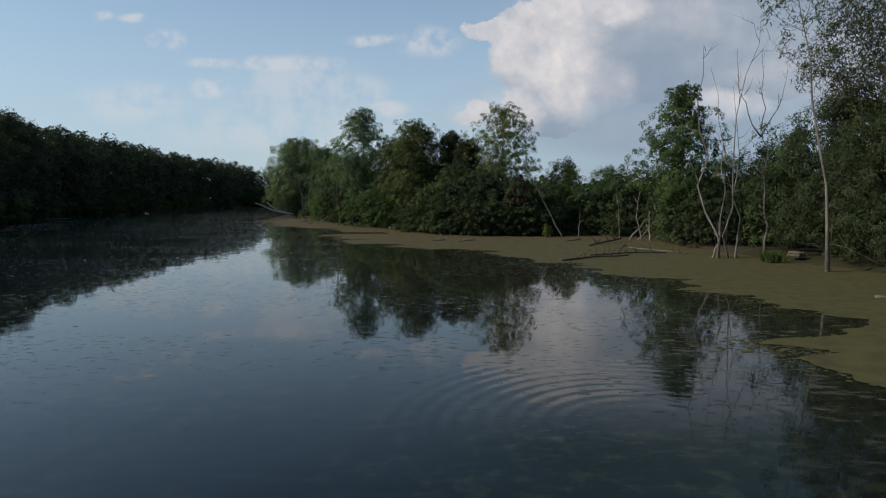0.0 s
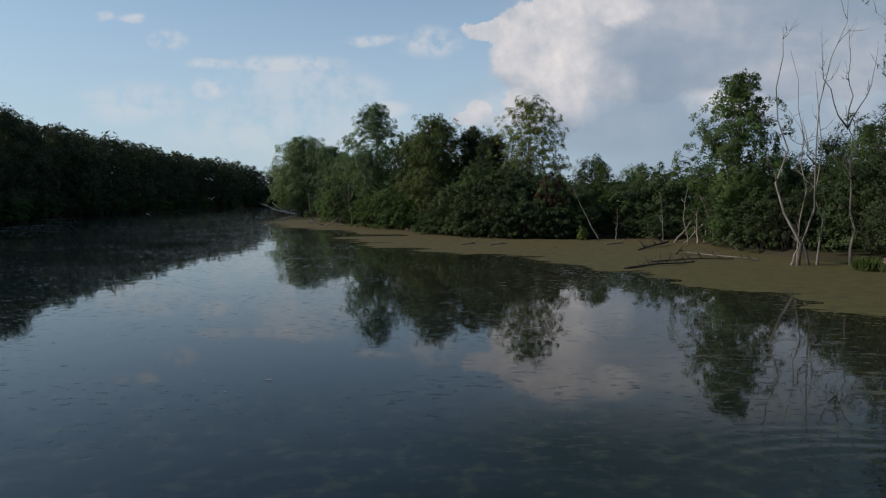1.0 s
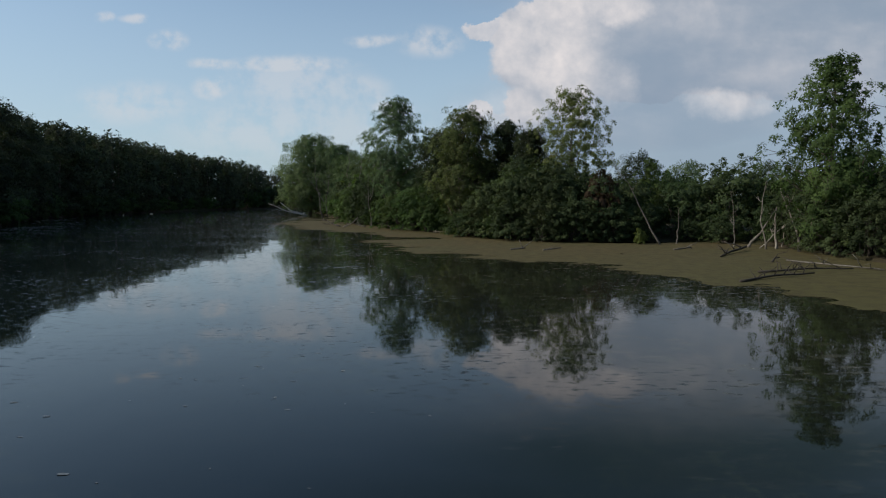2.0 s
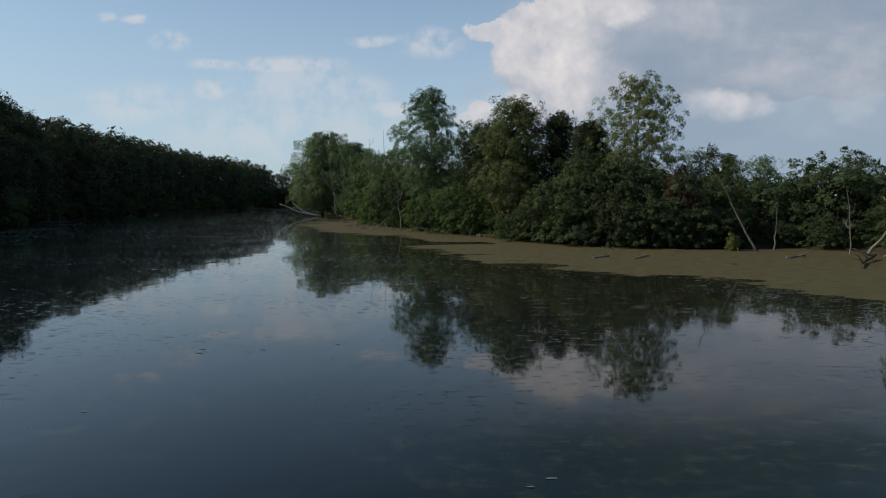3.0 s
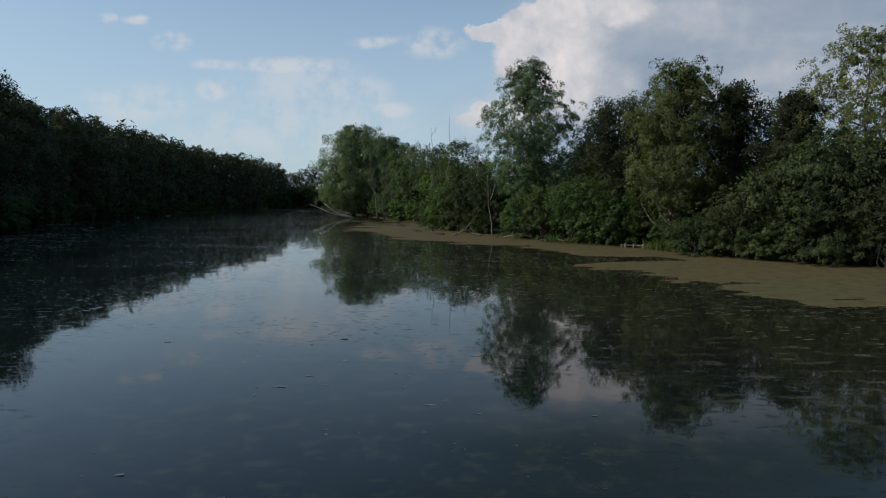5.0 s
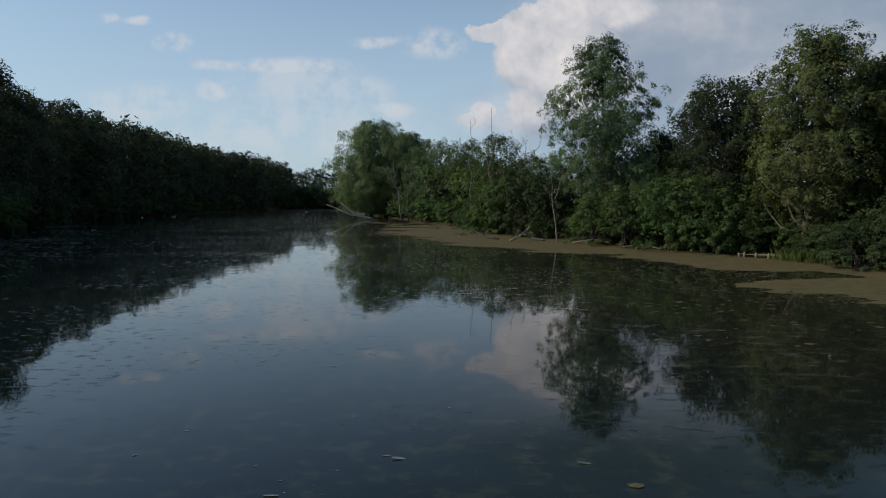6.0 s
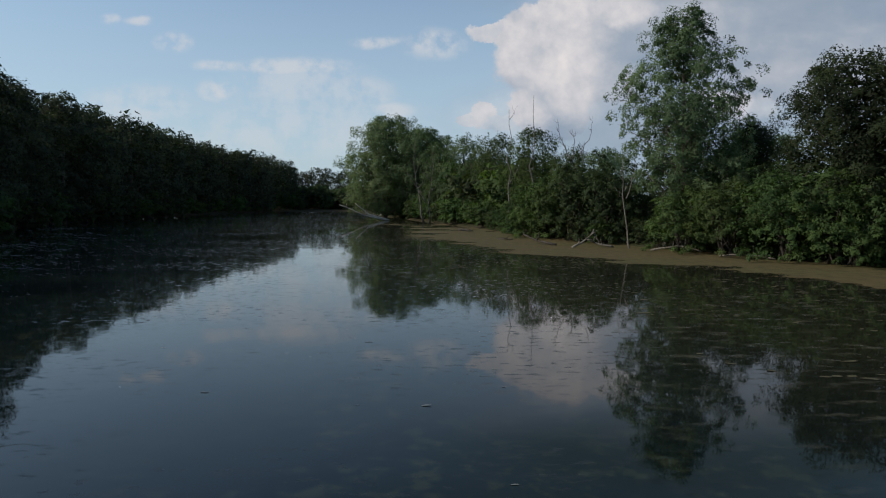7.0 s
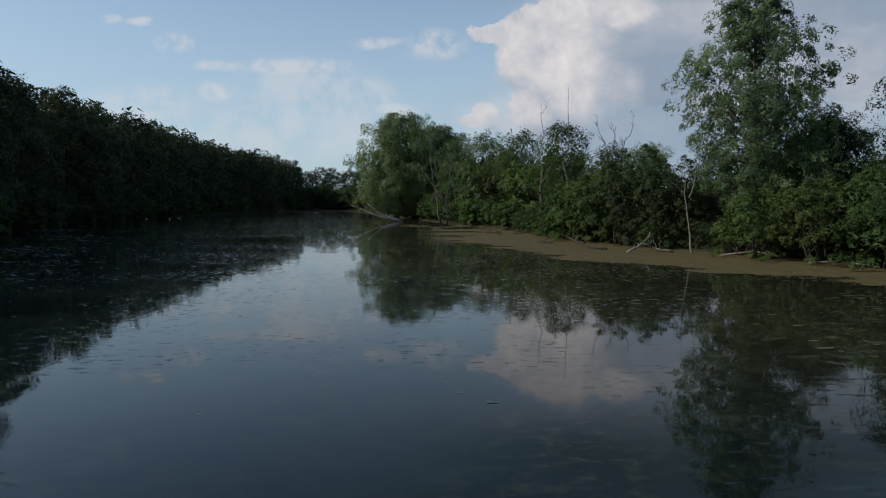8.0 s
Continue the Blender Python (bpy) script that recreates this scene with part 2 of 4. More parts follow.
def ground_material():
    mat, n = material("bank soil")
    place = n.add("ShaderNodeTexCoord").outputs["Object"]
    big, fine = n.noise(place, 0.25, 4.0), n.noise(place, 5.0, 5.0, 0.7)
    col = n.mix(n.span(big, 0.35, 0.65), (0.026, 0.030, 0.014, 1), (0.048, 0.040, 0.027, 1))
    col = n.mix(n.span(fine, 0.45, 0.75, 0.0, 0.6), col, (0.050, 0.040, 0.026, 1))
    bump = n.add("ShaderNodeBump", None, Strength=0.8, Distance=0.08, Height=fine)
    bsdf = n.add("ShaderNodeBsdfPrincipled", None, Base_Color=col, Roughness=1.0, Normal=bump.outputs[0])
    bsdf.inputs["Specular IOR Level"].default_value = 0.05
    finish(n, bsdf.outputs[0])
    return mat


RING_CENTRE = (13.3, -7.4, 0.0)
LANE_START, LANE_SIDE, LANE_WAY = (9.9, -16.7, 0.0), (0.858, 0.513, 0.0), (-0.513, 0.858, 0.0)
WATER = water_material()
MAT_WEED = weed_material("duckweed mat", (0.083, 0.065, 0.031), (0.074, 0.068, 0.030), (0.044, 0.037, 0.019), 0.85, 0.0, 0.12, 0.6)
# blue-grey base colour carries the sky that tilted pads would reflect
PAD_WEED = weed_material("floating leaves with sky sheen", (0.088, 0.095, 0.096), (0.118, 0.126, 0.128), (0.074, 0.080, 0.080), 0.40, 0.25, 0.5)
DRIFT_WEED = weed_material("drifting weed", (0.062, 0.056, 0.030), (0.080, 0.076, 0.040), (0.040, 0.036, 0.020), 0.7, 0.0, 0.2)
GROUND = ground_material()
LEAF_ASH = leaf_material("ash leaves", (0.050, 0.080, 0.038), (0.120, 0.170, 0.088), (0.136, 0.163, 0.121))
LEAF_BUSH = leaf_material("willow scrub leaves", (0.026, 0.041, 0.018), (0.061, 0.087, 0.037))
LEAF_POPLAR = leaf_material("broad poplar leaves", (0.060, 0.094, 0.044), (0.145, 0.200, 0.096))
LEAF_FRESH = leaf_material("fresh green leaves", (0.032, 0.058, 0.019), (0.072, 0.116, 0.036))
LEAF_ELM = leaf_material("elm leaves", (0.040, 0.072, 0.022), (0.105, 0.165, 0.050))
LEAF_DARK = leaf_material("dark oak leaves", (0.014, 0.022, 0.010), (0.036, 0.052, 0.022))
LEAF_YELLOW = leaf_material("yellow-green leaves", (0.041, 0.052, 0.019), (0.095, 0.110, 0.038), (0.15, 0.15, 0.07))
LEAF_PALE = leaf_material("pale poplar leaves", (0.082, 0.118, 0.040), (0.170, 0.215, 0.076), None, 0.42)
LEAF_WILLOW = leaf_material("grey willow leaves", (0.028, 0.040, 0.017), (0.066, 0.086, 0.037), (0.10, 0.11, 0.07))
LEAF_FOREST = leaf_material("forest leaves", (0.021, 0.029, 0.022), (0.064, 0.084, 0.048), None, 0.28, 0.95)
LEAF_BROWN = leaf_material("withered leaves", (0.050, 0.036, 0.022), (0.110, 0.078, 0.048), (0.07, 0.07, 0.04))
LEAF_GRASS = leaf_material("reed grass", (0.060, 0.085, 0.022), (0.150, 0.180, 0.055))
BARK = bark_material("grey-brown bark", (0.045, 0.036, 0.027), (0.130, 0.110, 0.088))
BARK_DEAD = bark_material("weathered dead wood", (0.070, 0.062, 0.052), (0.230, 0.210, 0.180), 5.0, 0.12)
BARK_GREY = bark_material("grey dead wood", (0.050, 0.045, 0.038), (0.160, 0.146, 0.126), 5.0, 0.15)
BARK_PALE = bark_material("sun-bleached dead wood", (0.24, 0.225, 0.20), (0.52, 0.50, 0.46), 5.0, 0.3)
DARK_WOOD = bark_material("wet dark wood", (0.012, 0.010, 0.008), (0.048, 0.039, 0.030), 5.0, 0.3, 0.85)
PLANK = bark_material("weathered plank", (0.07, 0.058, 0.042), (0.19, 0.16, 0.12), 7.0, 1.0)

# ---------------------------------------------------------------- mesh helpers


def mesh_from(name, verts, faces, mat, smooth=False):
    """A mesh from arrays; faces is a list of equally long index rows, or a list of such lists."""
    me = bpy.data.meshes.new(name)
    verts = np.asarray(verts, np.float32).reshape(-1, 3)
    groups = [np.asarray(f, np.int32) for f in (faces if isinstance(faces, list) else [faces]) if len(f)]
    loops = np.concatenate([g.ravel() for g in groups])
    sizes = np.concatenate([np.full(len(g), g.shape[1], np.int32) for g in groups])
    me.vertices.add(len(verts))
    me.vertices.foreach_set("co", verts.ravel())
    me.loops.add(len(loops))
    me.loops.foreach_set("vertex_index", loops)
    me.polygons.add(len(sizes))
    me.polygons.foreach_set("loop_start", np.concatenate([[0], np.cumsum(sizes)[:-1]]).astype(np.int32))
    if smooth:
        me.polygons.foreach_set("use_smooth", np.ones(len(sizes), bool))
    me.update(calc_edges=True)
    me.validate()
    me.materials.append(mat)
    return me


def part(name, me, parent, label=""):
    ob = new(name, me)
    ob.parent = parent
    return tagged(ob, label)


def thing(name, label, category, group="", at=(0, 0, 0), turn=0.0):
    ob = new(name)
    ob.empty_display_size = 0.2
    ob.matrix_basis = pose(*at, 0, 0, turn)
    return tagged(ob, label, category, group)


class Shape:
    """Collects tubes and blocks into one mesh."""

    def __init__(self):
        self.v, self.tri, self.quad, self.n = [], [], [], 0

    def tube(self, points, radii, sides=6, rough=0.0, rng=None):
        points = np.asarray(points, float)
        radii = np.asarray(radii, float)
        ahead = np.gradient(points, axis=0)
        ahead /= np.linalg.norm(ahead, axis=1)[:, None] + 1e-9
        ref = np.array([0.31, 0.95, 0.05]) if abs(ahead[0, 2]) > 0.8 else np.array([0.1, 0.05, 1.0])
        a = np.cross(ahead, ref)
        a /= np.linalg.norm(a, axis=1)[:, None] + 1e-9
        b = np.cross(ahead, a)
        ang = np.linspace(0, 2 * np.pi, sides, endpoint=False)
        r = radii[:, None] * np.ones(sides)
        if rough:
            r = r * (1 + rough * rng.uniform(-1, 1, r.shape))
        ring = points[:, None] + r[..., None] * (np.cos(ang)[None, :, None] * a[:, None] + np.sin(ang)[None, :, None] * b[:, None])
        m = len(points)
        i = self.n + np.arange(m - 1)[:, None] * sides + np.arange(sides)
        j = self.n + np.arange(m - 1)[:, None] * sides + (np.arange(sides) + 1) % sides
        self.quad.append(np.stack([i, j, j + sides, i + sides], -1).reshape(-1, 4))
        ends = np.arange(sides)
        self.v += [ring.reshape(-1, 3), points[[0, -1]]]
        c = self.n + m * sides
        self.tri.append(np.stack([np.full(sides, c), self.n + (ends + 1) % sides, self.n + ends], -1))
        last = self.n + (m - 1) * sides
        self.tri.append(np.stack([np.full(sides, c + 1), last + ends, last + (ends + 1) % sides], -1))
        self.n += m * sides + 2
        return self

    def mesh(self, name, mat):
        return mesh_from(name, np.concatenate(self.v), [np.concatenate(self.quad), np.concatenate(self.tri)], mat, True)


def unit(v):
    return v / (np.linalg.norm(v, axis=-1, keepdims=True) + 1e-9)


def leaves_mesh(name, centres, faces_to, soft, sizes, mat, rng, droop=0.15, slim=0.30):
    """Leaf blades lying like shingles on their clumps, one island each; soft is the swell of the clump they lie on."""
    m = len(centres)
    n = unit(faces_to)
    axis = rng.normal(0, 1, (m, 3)) + (0, 0, -2.5 * droop)
    axis = unit(axis - n * (axis * n).sum(1)[:, None])
    side = np.cross(n, axis)
    axis = axis + n * rng.uniform(-0.15, 0.35, (m, 1))
    s = sizes[:, None]
    v = [centres - axis * s * 0.4 - side * s * slim, centres + axis * s * 0.75, centres - axis * s * 0.4 + side * s * slim]
    me = mesh_from(name, np.stack(v, 1).reshape(-1, 3), np.arange(m * 3).reshape(m, 3), mat, True)
    me.normals_split_custom_set_from_vertices(np.repeat(unit(unit(soft) * 0.85 + n * 0.15), 3, 0).tolist())
    return me


def clump_leaves(tufts, ways, radii, count, leaf, rng, low=0.0, flat=0.7, loose=0.40):
    """Leaves on the outer and upper shell of clumps. ways: where each clump faces."""
    tufts, radii = np.asarray(tufts, float), np.asarray(radii, float)
    w = np.repeat(unit(unit(np.asarray(ways, float)) + (0, 0, 0.45)), count, 0)
    c = np.repeat(tufts, count, 0)
    r = np.repeat(radii, count)[:, None]
    d = unit(unit(rng.normal(0, 1, c.shape)) + w * 0.45)
    off = d * r * rng.uniform(0.25, 1.0, (len(c), 1)) ** 0.6
    off -= w * ((off * w).sum(1)[:, None] * (1 - flat))
    p = c + off
    soft = unit(d * 0.7 + w * 0.6)
    face = soft + rng.normal(0, loose, c.shape)
    keep = p[:, 2] > low
    return p[keep], face[keep], soft[keep], (leaf * rng.uniform(0.65, 1.35, len(p)))[keep]


def both(a, b):
    return [np.concatenate(pair) for pair in zip(a, b)]


def curve_points(a, b, bend, rng, steps=5, wobble=0.04):
    a, b = np.asarray(a, float), np.asarray(b, float)
    k = np.linspace(0, 1, steps)[:, None]
    length = np.linalg.norm(b - a)
    p = a + (b - a) * k + np.asarray(bend) * (4 * k * (1 - k))
    p[1:-1] += rng.normal(0, wobble * length, (steps - 2, 3))
    return p


def tree_meshes(name, seed, height, girth, profile, leaf, bark, limbs=34, subs=5, tuft=0.6, per=34, size=0.26,
                first=0.2, rise=0.35, lean=(0.0, 0.0), slim=0.30, droop=0.15, fill=6, joined=False,
                lobes=0.09, flat=0.7):
    """A broadleaf tree: tapered trunk, limbs as long as the crown's profile is wide, and clumps of leaves on their twigs.
    profile: (share of height, radius) pairs."""
    rng = np.random.default_rng(seed)
    k = np.linspace(0, 1, 9)
    trunk = np.stack([lean[0] * k**1.5, lean[1] * k**1.5, height * 0.97 * k], 1)
    trunk[1:, :2] += np.cumsum(rng.normal(0, height * 0.006, (8, 2)), 0)
    trunk[0, 2] = -0.5
    body = Shape().tube(trunk, girth * (1 - 0.93 * k**0.8) * np.where(k == 0, 1.35, 1), 8, 0.08, rng)
    limb_meshes, tufts, radii, ways, inner, inner_ways = [], [], [], [], [], []
    heights, widths = np.array(profile).T
    phase = rng.uniform(0, 6.28, 3)
    for i in range(limbs):
        share = first + (0.985 - first) * ((i + rng.uniform(0, 1)) / limbs) ** 0.9
        turn = i * 2.399 + rng.normal(0, 0.35)
        # the crown bulges in lobes, not in a turned outline
        lobe = 1 + lobes * (math.sin(2 * turn + phase[0] + 3 * share) + 0.8 * math.sin(3 * turn + phase[1] - 9 * share) + 0.6 * math.sin(phase[2] + 23 * share))
        reach = np.interp(share, heights, widths) * rng.uniform(0.78, 1.04) * min(max(lobe, 0.84), 1.12)
        climb = reach * rise * rng.uniform(0.4, 1.5)
        start_share = max(0.06, share - climb / height)
        start = np.array([np.interp(start_share, k, trunk[:, c]) for c in range(3)])
        centre = np.array([np.interp(share, k, trunk[:, c]) for c in range(3)])
        end = np.array([centre[0] + math.cos(turn) * reach, centre[1] + math.sin(turn) * reach, share * height])
        line = curve_points(start, end, (0, 0, -0.06 * reach), rng, 5, 0.03)
        thick = max(0.02, girth * (1 - start_share) * 0.42)
        wood = body if joined else Shape()
        if not joined or i % 2:
            wood.tube(line, thick * np.array([1, 0.75, 0.5, 0.32, 0.14]), 3 if joined else 5)
        for j in range(max(2, round(subs * (0.4 + 0.85 * reach / widths.max())))):
            s = 1.04 - 0.66 * rng.uniform(0, 1) ** 1.3
            at = np.array([np.interp(s, np.linspace(0, 1, 5), line[:, c]) for c in range(3)])
            off = rng.uniform(-1.55, 1.55, 3) * (0.13 * reach + 0.20) * (1, 1, 0.8) + (0, 0, 0.12 * reach)
            if j < 3 and not joined:
                wood.tube(curve_points(at, at + off, (0, 0, 0), rng, 3, 0.02), [thick * 0.22 + 0.008, thick * 0.12 + 0.006, 0.004], 4)
            tufts.append(at + off)
            ways.append(at + off - centre * (1, 1, 0.80) - (0, 0, 0.08 * height))
            radii.append(tuft * rng.uniform(0.6, 1.35))
            if j < 5:
                inner.append(centre + (at + off - centre) * rng.uniform(0.15, 0.7))
                inner_ways.append(at + off - centre)
        if not joined:
            limb_meshes.append(wood.mesh(name + " limb", bark))
    leaves = clump_leaves(tufts, ways, radii, per, size, rng, 0.4, flat)
    if fill:
        leaves = both(leaves, clump_leaves(inner, inner_ways, np.full(len(inner), tuft * 1.7), fill, size * 1.8, rng, 0.4, 1.0, 0.7))
    return body.mesh(name + " trunk", bark), limb_meshes, leaves_mesh(name + " crown", *leaves, leaf, rng, droop, slim)


def plant_tree(meshes, label, at, turn=0.0, name="tree", group="", scale=1.0):
    ob = thing(name, label, "tree", group, at, turn)
    ob.scale = (scale,) * 3
    trunk, limbs, crown = meshes
    stem = part("trunk", trunk, ob)
    for me in limbs:
        part("limb", me, stem)
    part("crown", crown, ob)
    return ob


def bush_meshes(name, seed, width, height, leaf, sprays=96, per=27, size=0.108, tuft=0.38, slim=0.34, lumps=9, stems=2, backing=140):
    """A dense shrub of several domes: stems from one stool, and arching leafy sprays laid over the domes in tiers."""
    rng = np.random.default_rng(seed)
    domes = []
    for i in range(lumps):
        a, r = i * 2.399 + rng.normal(0, 0.3), width * 0.5 * math.sqrt((i + 0.3) / lumps) * 0.74
        domes.append((math.cos(a) * r, math.sin(a) * r, height * rng.uniform(0.46, 0.72) * (1 - 0.55 * (r / width)),
                      width * rng.uniform(0.19, 0.29), height * rng.uniform(0.22, 0.34)))
    wood = Shape()
    for x, y, z, *_ in domes:
        for _ in range(stems):
            top = (x + rng.normal(0, 0.25), y + rng.normal(0, 0.25), z * rng.uniform(0.8, 1.2))
            wood.tube(curve_points((rng.normal(0, 0.25), rng.normal(0, 0.25), -0.4), top, (0, 0, 0.25), rng, 5, 0.04),
                      [0.055, 0.045, 0.035, 0.025, 0.01], 5)
    at, radii, ways = [], [], []

    def spray(p, d, big):
        """Three clumps, smaller towards the nodding tip."""
        out = unit(np.array([d[0], d[1], 0.25 * d[2]]) + rng.normal(0, 0.3, 3))
        for reach, r, sink in ((0.0, 1.0, 0.0), (0.55, 0.8, 0.0), (0.95, 0.55, 0.08)):
            at.append(p + out * reach * big + (0, 0, -sink * big))
            ways.append(d * 0.8 + (0, 0, 0.35))
            radii.append(big * r)

    for i in range(sprays):
        x, y, z, r, h = domes[i % lumps]
        d = rng.normal(0, 1, 3)
        d[2] = abs(d[2]) * 0.9 - 0.25
        d /= np.linalg.norm(d)
        spray(np.array((x + d[0] * r, y + d[1] * r, z + d[2] * h)), d, tuft * rng.uniform(0.65, 1.25))
    for i in range(sprays // 2):
        a = rng.uniform(0, 2 * np.pi)
        r = width * 0.5 * rng.uniform(0.60, 0.92)
        spray(np.array((math.cos(a) * r, math.sin(a) * r, height * rng.uniform(0.05, 0.38))), np.array((math.cos(a), math.sin(a), 0.1)), tuft * rng.uniform(0.7, 1.1))
    leaves = clump_leaves(at, ways, radii, per, size, rng, 0.02, 0.55, 0.34)
    for x, y, z, r, h in domes:
        d = unit(rng.normal(0, 1, (backing, 3)) + (0, 0, 0.35))
        p = np.array([x, y, z]) + d * np.array([r, r, h]) * rng.uniform(0.78, 1.04, (backing, 1))
        skin = (p, d + rng.normal(0, 0.3, d.shape), d, size * 1.35 * rng.uniform(0.7, 1.3, backing))
        leaves = both(leaves, [row[p[:, 2] > 0.05] for row in skin])
    core = [(x * 0.8, y * 0.8, z * rng.uniform(0.35, 0.95)) for x, y, z, *_ in domes for _ in range(4)]
    leaves = both(leaves, clump_leaves(core, np.array(core) * (1, 1, 0.3), np.full(len(core), width * 0.15), 9, size * 2.2, rng, 0.05, 1.0, 0.7))
    return wood.mesh(name + " stool", DARK_WOOD), leaves_mesh(name + " foliage", *leaves, leaf, rng, 0.05, slim)


def plant_bush(meshes, label, at, turn, scale, group, name="bush"):
    ob = thing(name, label, "bush", group, at, turn)
    ob.scale = scale
    for kind, me in zip(("stool", "foliage"), meshes):
        part(kind, me, ob)
    return ob


# ---------------------------------------------------------------- lake, ground
RIGHT_SHORE = np.array([
    (36, -140), (33, -60), (31.5, -20), (30.6, 0), (29.8, 10), (29.0, 14.5), (28.6, 19.5), (27.4, 25), (26.6, 29), (27.6, 36), (27.6, 42),
    (23, 44.0), (18, 43.2), (14.3, 43.8), (11.0, 45.8), (7.6, 49.2), (6.0, 53), (4.2, 59.0), (1.8, 61.4), (-0.6, 67.3), (-3.5, 73),
    (-7.0, 80), (-10.3, 88), (-12.4, 96), (-14.5, 106), (-17.7, 117), (-23, 137), (-29.5, 160), (-40, 200), (-54, 255), (-60, 280)])
LEFT_SHORE = np.array([
    (-66, 288), (-76, 284), (-83, 268), (-88, 225), (-87, 187), (-81, 140), (-75, 112), (-70, 102), (-62, 88), (-54, 70), (-52, 58), (-52, 30), (-52, 0), (-52, -60), (-42, -140)])
LAKE = np.concatenate([RIGHT_SHORE, LEFT_SHORE])


def to_line(p, line):
    """Distance of points to a polyline."""
    best = np.full(len(p), 1e9)
    for a, b in zip(line[:-1], line[1:]):
        ab = b - a
        k = np.clip(((p - a) @ ab) / (ab @ ab), 0, 1)
        best = np.minimum(best, np.linalg.norm(p - a - k[:, None] * ab, axis=1))
    return best


def inside(p, ring):
    odd = np.zeros(len(p), bool)
    for a, b in zip(ring, np.roll(ring, -1, 0)):
        cross = (a[1] > p[:, 1]) != (b[1] > p[:, 1])
        with np.errstate(divide="ignore", invalid="ignore"):
            odd ^= cross & (p[:, 0] < (b[0] - a[0]) * (p[:, 1] - a[1]) / (b[1] - a[1]) + a[0])
    return odd


def shore_distance(p):
    """Metres from the water's edge: positive on land."""
    d = to_line(p, np.concatenate([LAKE, LAKE[:1]]))
    return np.where(inside(p, LAKE), -d, d)


def wavy(p, scale, seed, octaves=4):
    """Smooth value noise on the plane, about -1 to 1."""
    total, amp = np.zeros(len(p)), 1.0
    for o in range(octaves):
        q = p * scale * 2**o
        i = np.floor(q).astype(np.int64)
        f = q - i
        f = f * f * (3 - 2 * f)

        def value(dx, dy):
            h = (i[:, 0] + dx) * 374761393 + (i[:, 1] + dy) * 668265263 + (seed + o) * 974711
            h = (h ^ (h >> 13)) * 1274126177
            return ((h ^ (h >> 16)) & 0xFFFF) / 32767.5 - 1

        total += amp * ((value(0, 0) * (1 - f[:, 0]) + value(1, 0) * f[:, 0]) * (1 - f[:, 1])
                        + (value(0, 1) * (1 - f[:, 0]) + value(1, 1) * f[:, 0]) * f[:, 1])
        amp *= 0.55
    return total / 1.9


def ground_height(p):
    d = shore_distance(p) - 1.1 + 0.5 * wavy(p, 0.15, 5)
    bank = np.clip(d / 1.8, -1, 1)
    return np.where(bank > 0, 0.35 * bank, 1.2 * bank) + np.where(d > 1, 0.16 * wavy(p, 0.3, 9) + np.clip(d - 2, 0, 25) * 0.012 + np.clip((p[:, 1] - 282) / 4, 0, 1) * 0.9, 0)


def make_ground():
    def steps(lo, hi, fine_lo, fine_hi):
        return np.concatenate([np.linspace(lo, fine_lo, 24)[:-1], np.arange(fine_lo, fine_hi, 1.25), np.linspace(fine_hi, hi, 24)])

    xs, ys = steps(-2500, 2500, -95, 60), steps(-1200, 4200, -30, 180)
    grid = np.stack(np.meshgrid(xs, ys, indexing="ij"), -1).reshape(-1, 2)
    z = ground_height(grid)
    nx, ny = len(xs), len(ys)
    i = (np.arange(nx - 1)[:, None] * ny + np.arange(ny - 1)).ravel()
    faces = np.stack([i, i + ny, i + ny + 1, i + 1], 1)
    ob = new("ground", mesh_from("ground", np.c_[grid, z], faces, GROUND, True))
    tagged(ob, "dark grassy soil of the wooded lake banks", "ground", kind="structure")


def make_water():
    ring = LAKE + (LAKE - LAKE.mean(0)) / np.linalg.norm(LAKE - LAKE.mean(0), axis=1)[:, None] * 3
    bm = bmesh.new()
    bm.faces.new([bm.verts.new((x, y, 0)) for x, y in ring])
    bmesh.ops.triangulate(bm, faces=bm.faces[:])
    bmesh.ops.recalc_face_normals(bm, faces=bm.faces[:])
    me = bpy.data.meshes.new("water")
    bm.to_mesh(me)
    bm.free()
    if me.polygons[0].normal.z < 0:
        me.flip_normals()
    me.materials.append(WATER)
    tagged(new("water", me), "calm dark lake water mirroring trees and clouds", "water", kind="structure")


# open-water side of the weed mat on the scrub bank
MAT_EDGE = np.array([
    (22, -40), (21, -14), (19.2, -4), (17.4, -1), (19.5, 3), (22.0, 8.5), (21.0, 12.0), (18.2, 15.0), (15.4, 21.2), (12.3, 25.6), (9.3, 28.8), (6.5, 31.2),
    (4.2, 34.5), (0.8, 41.4), (-0.6, 48), (-0.9, 55), (-3.6, 60.2), (-9.2, 66), (-13.9, 70.5), (-15.2, 76), (-17, 80), (-20.5, 87),
    (-22, 100), (-25, 114), (-31, 128), (-36, 150), (-44, 195)])


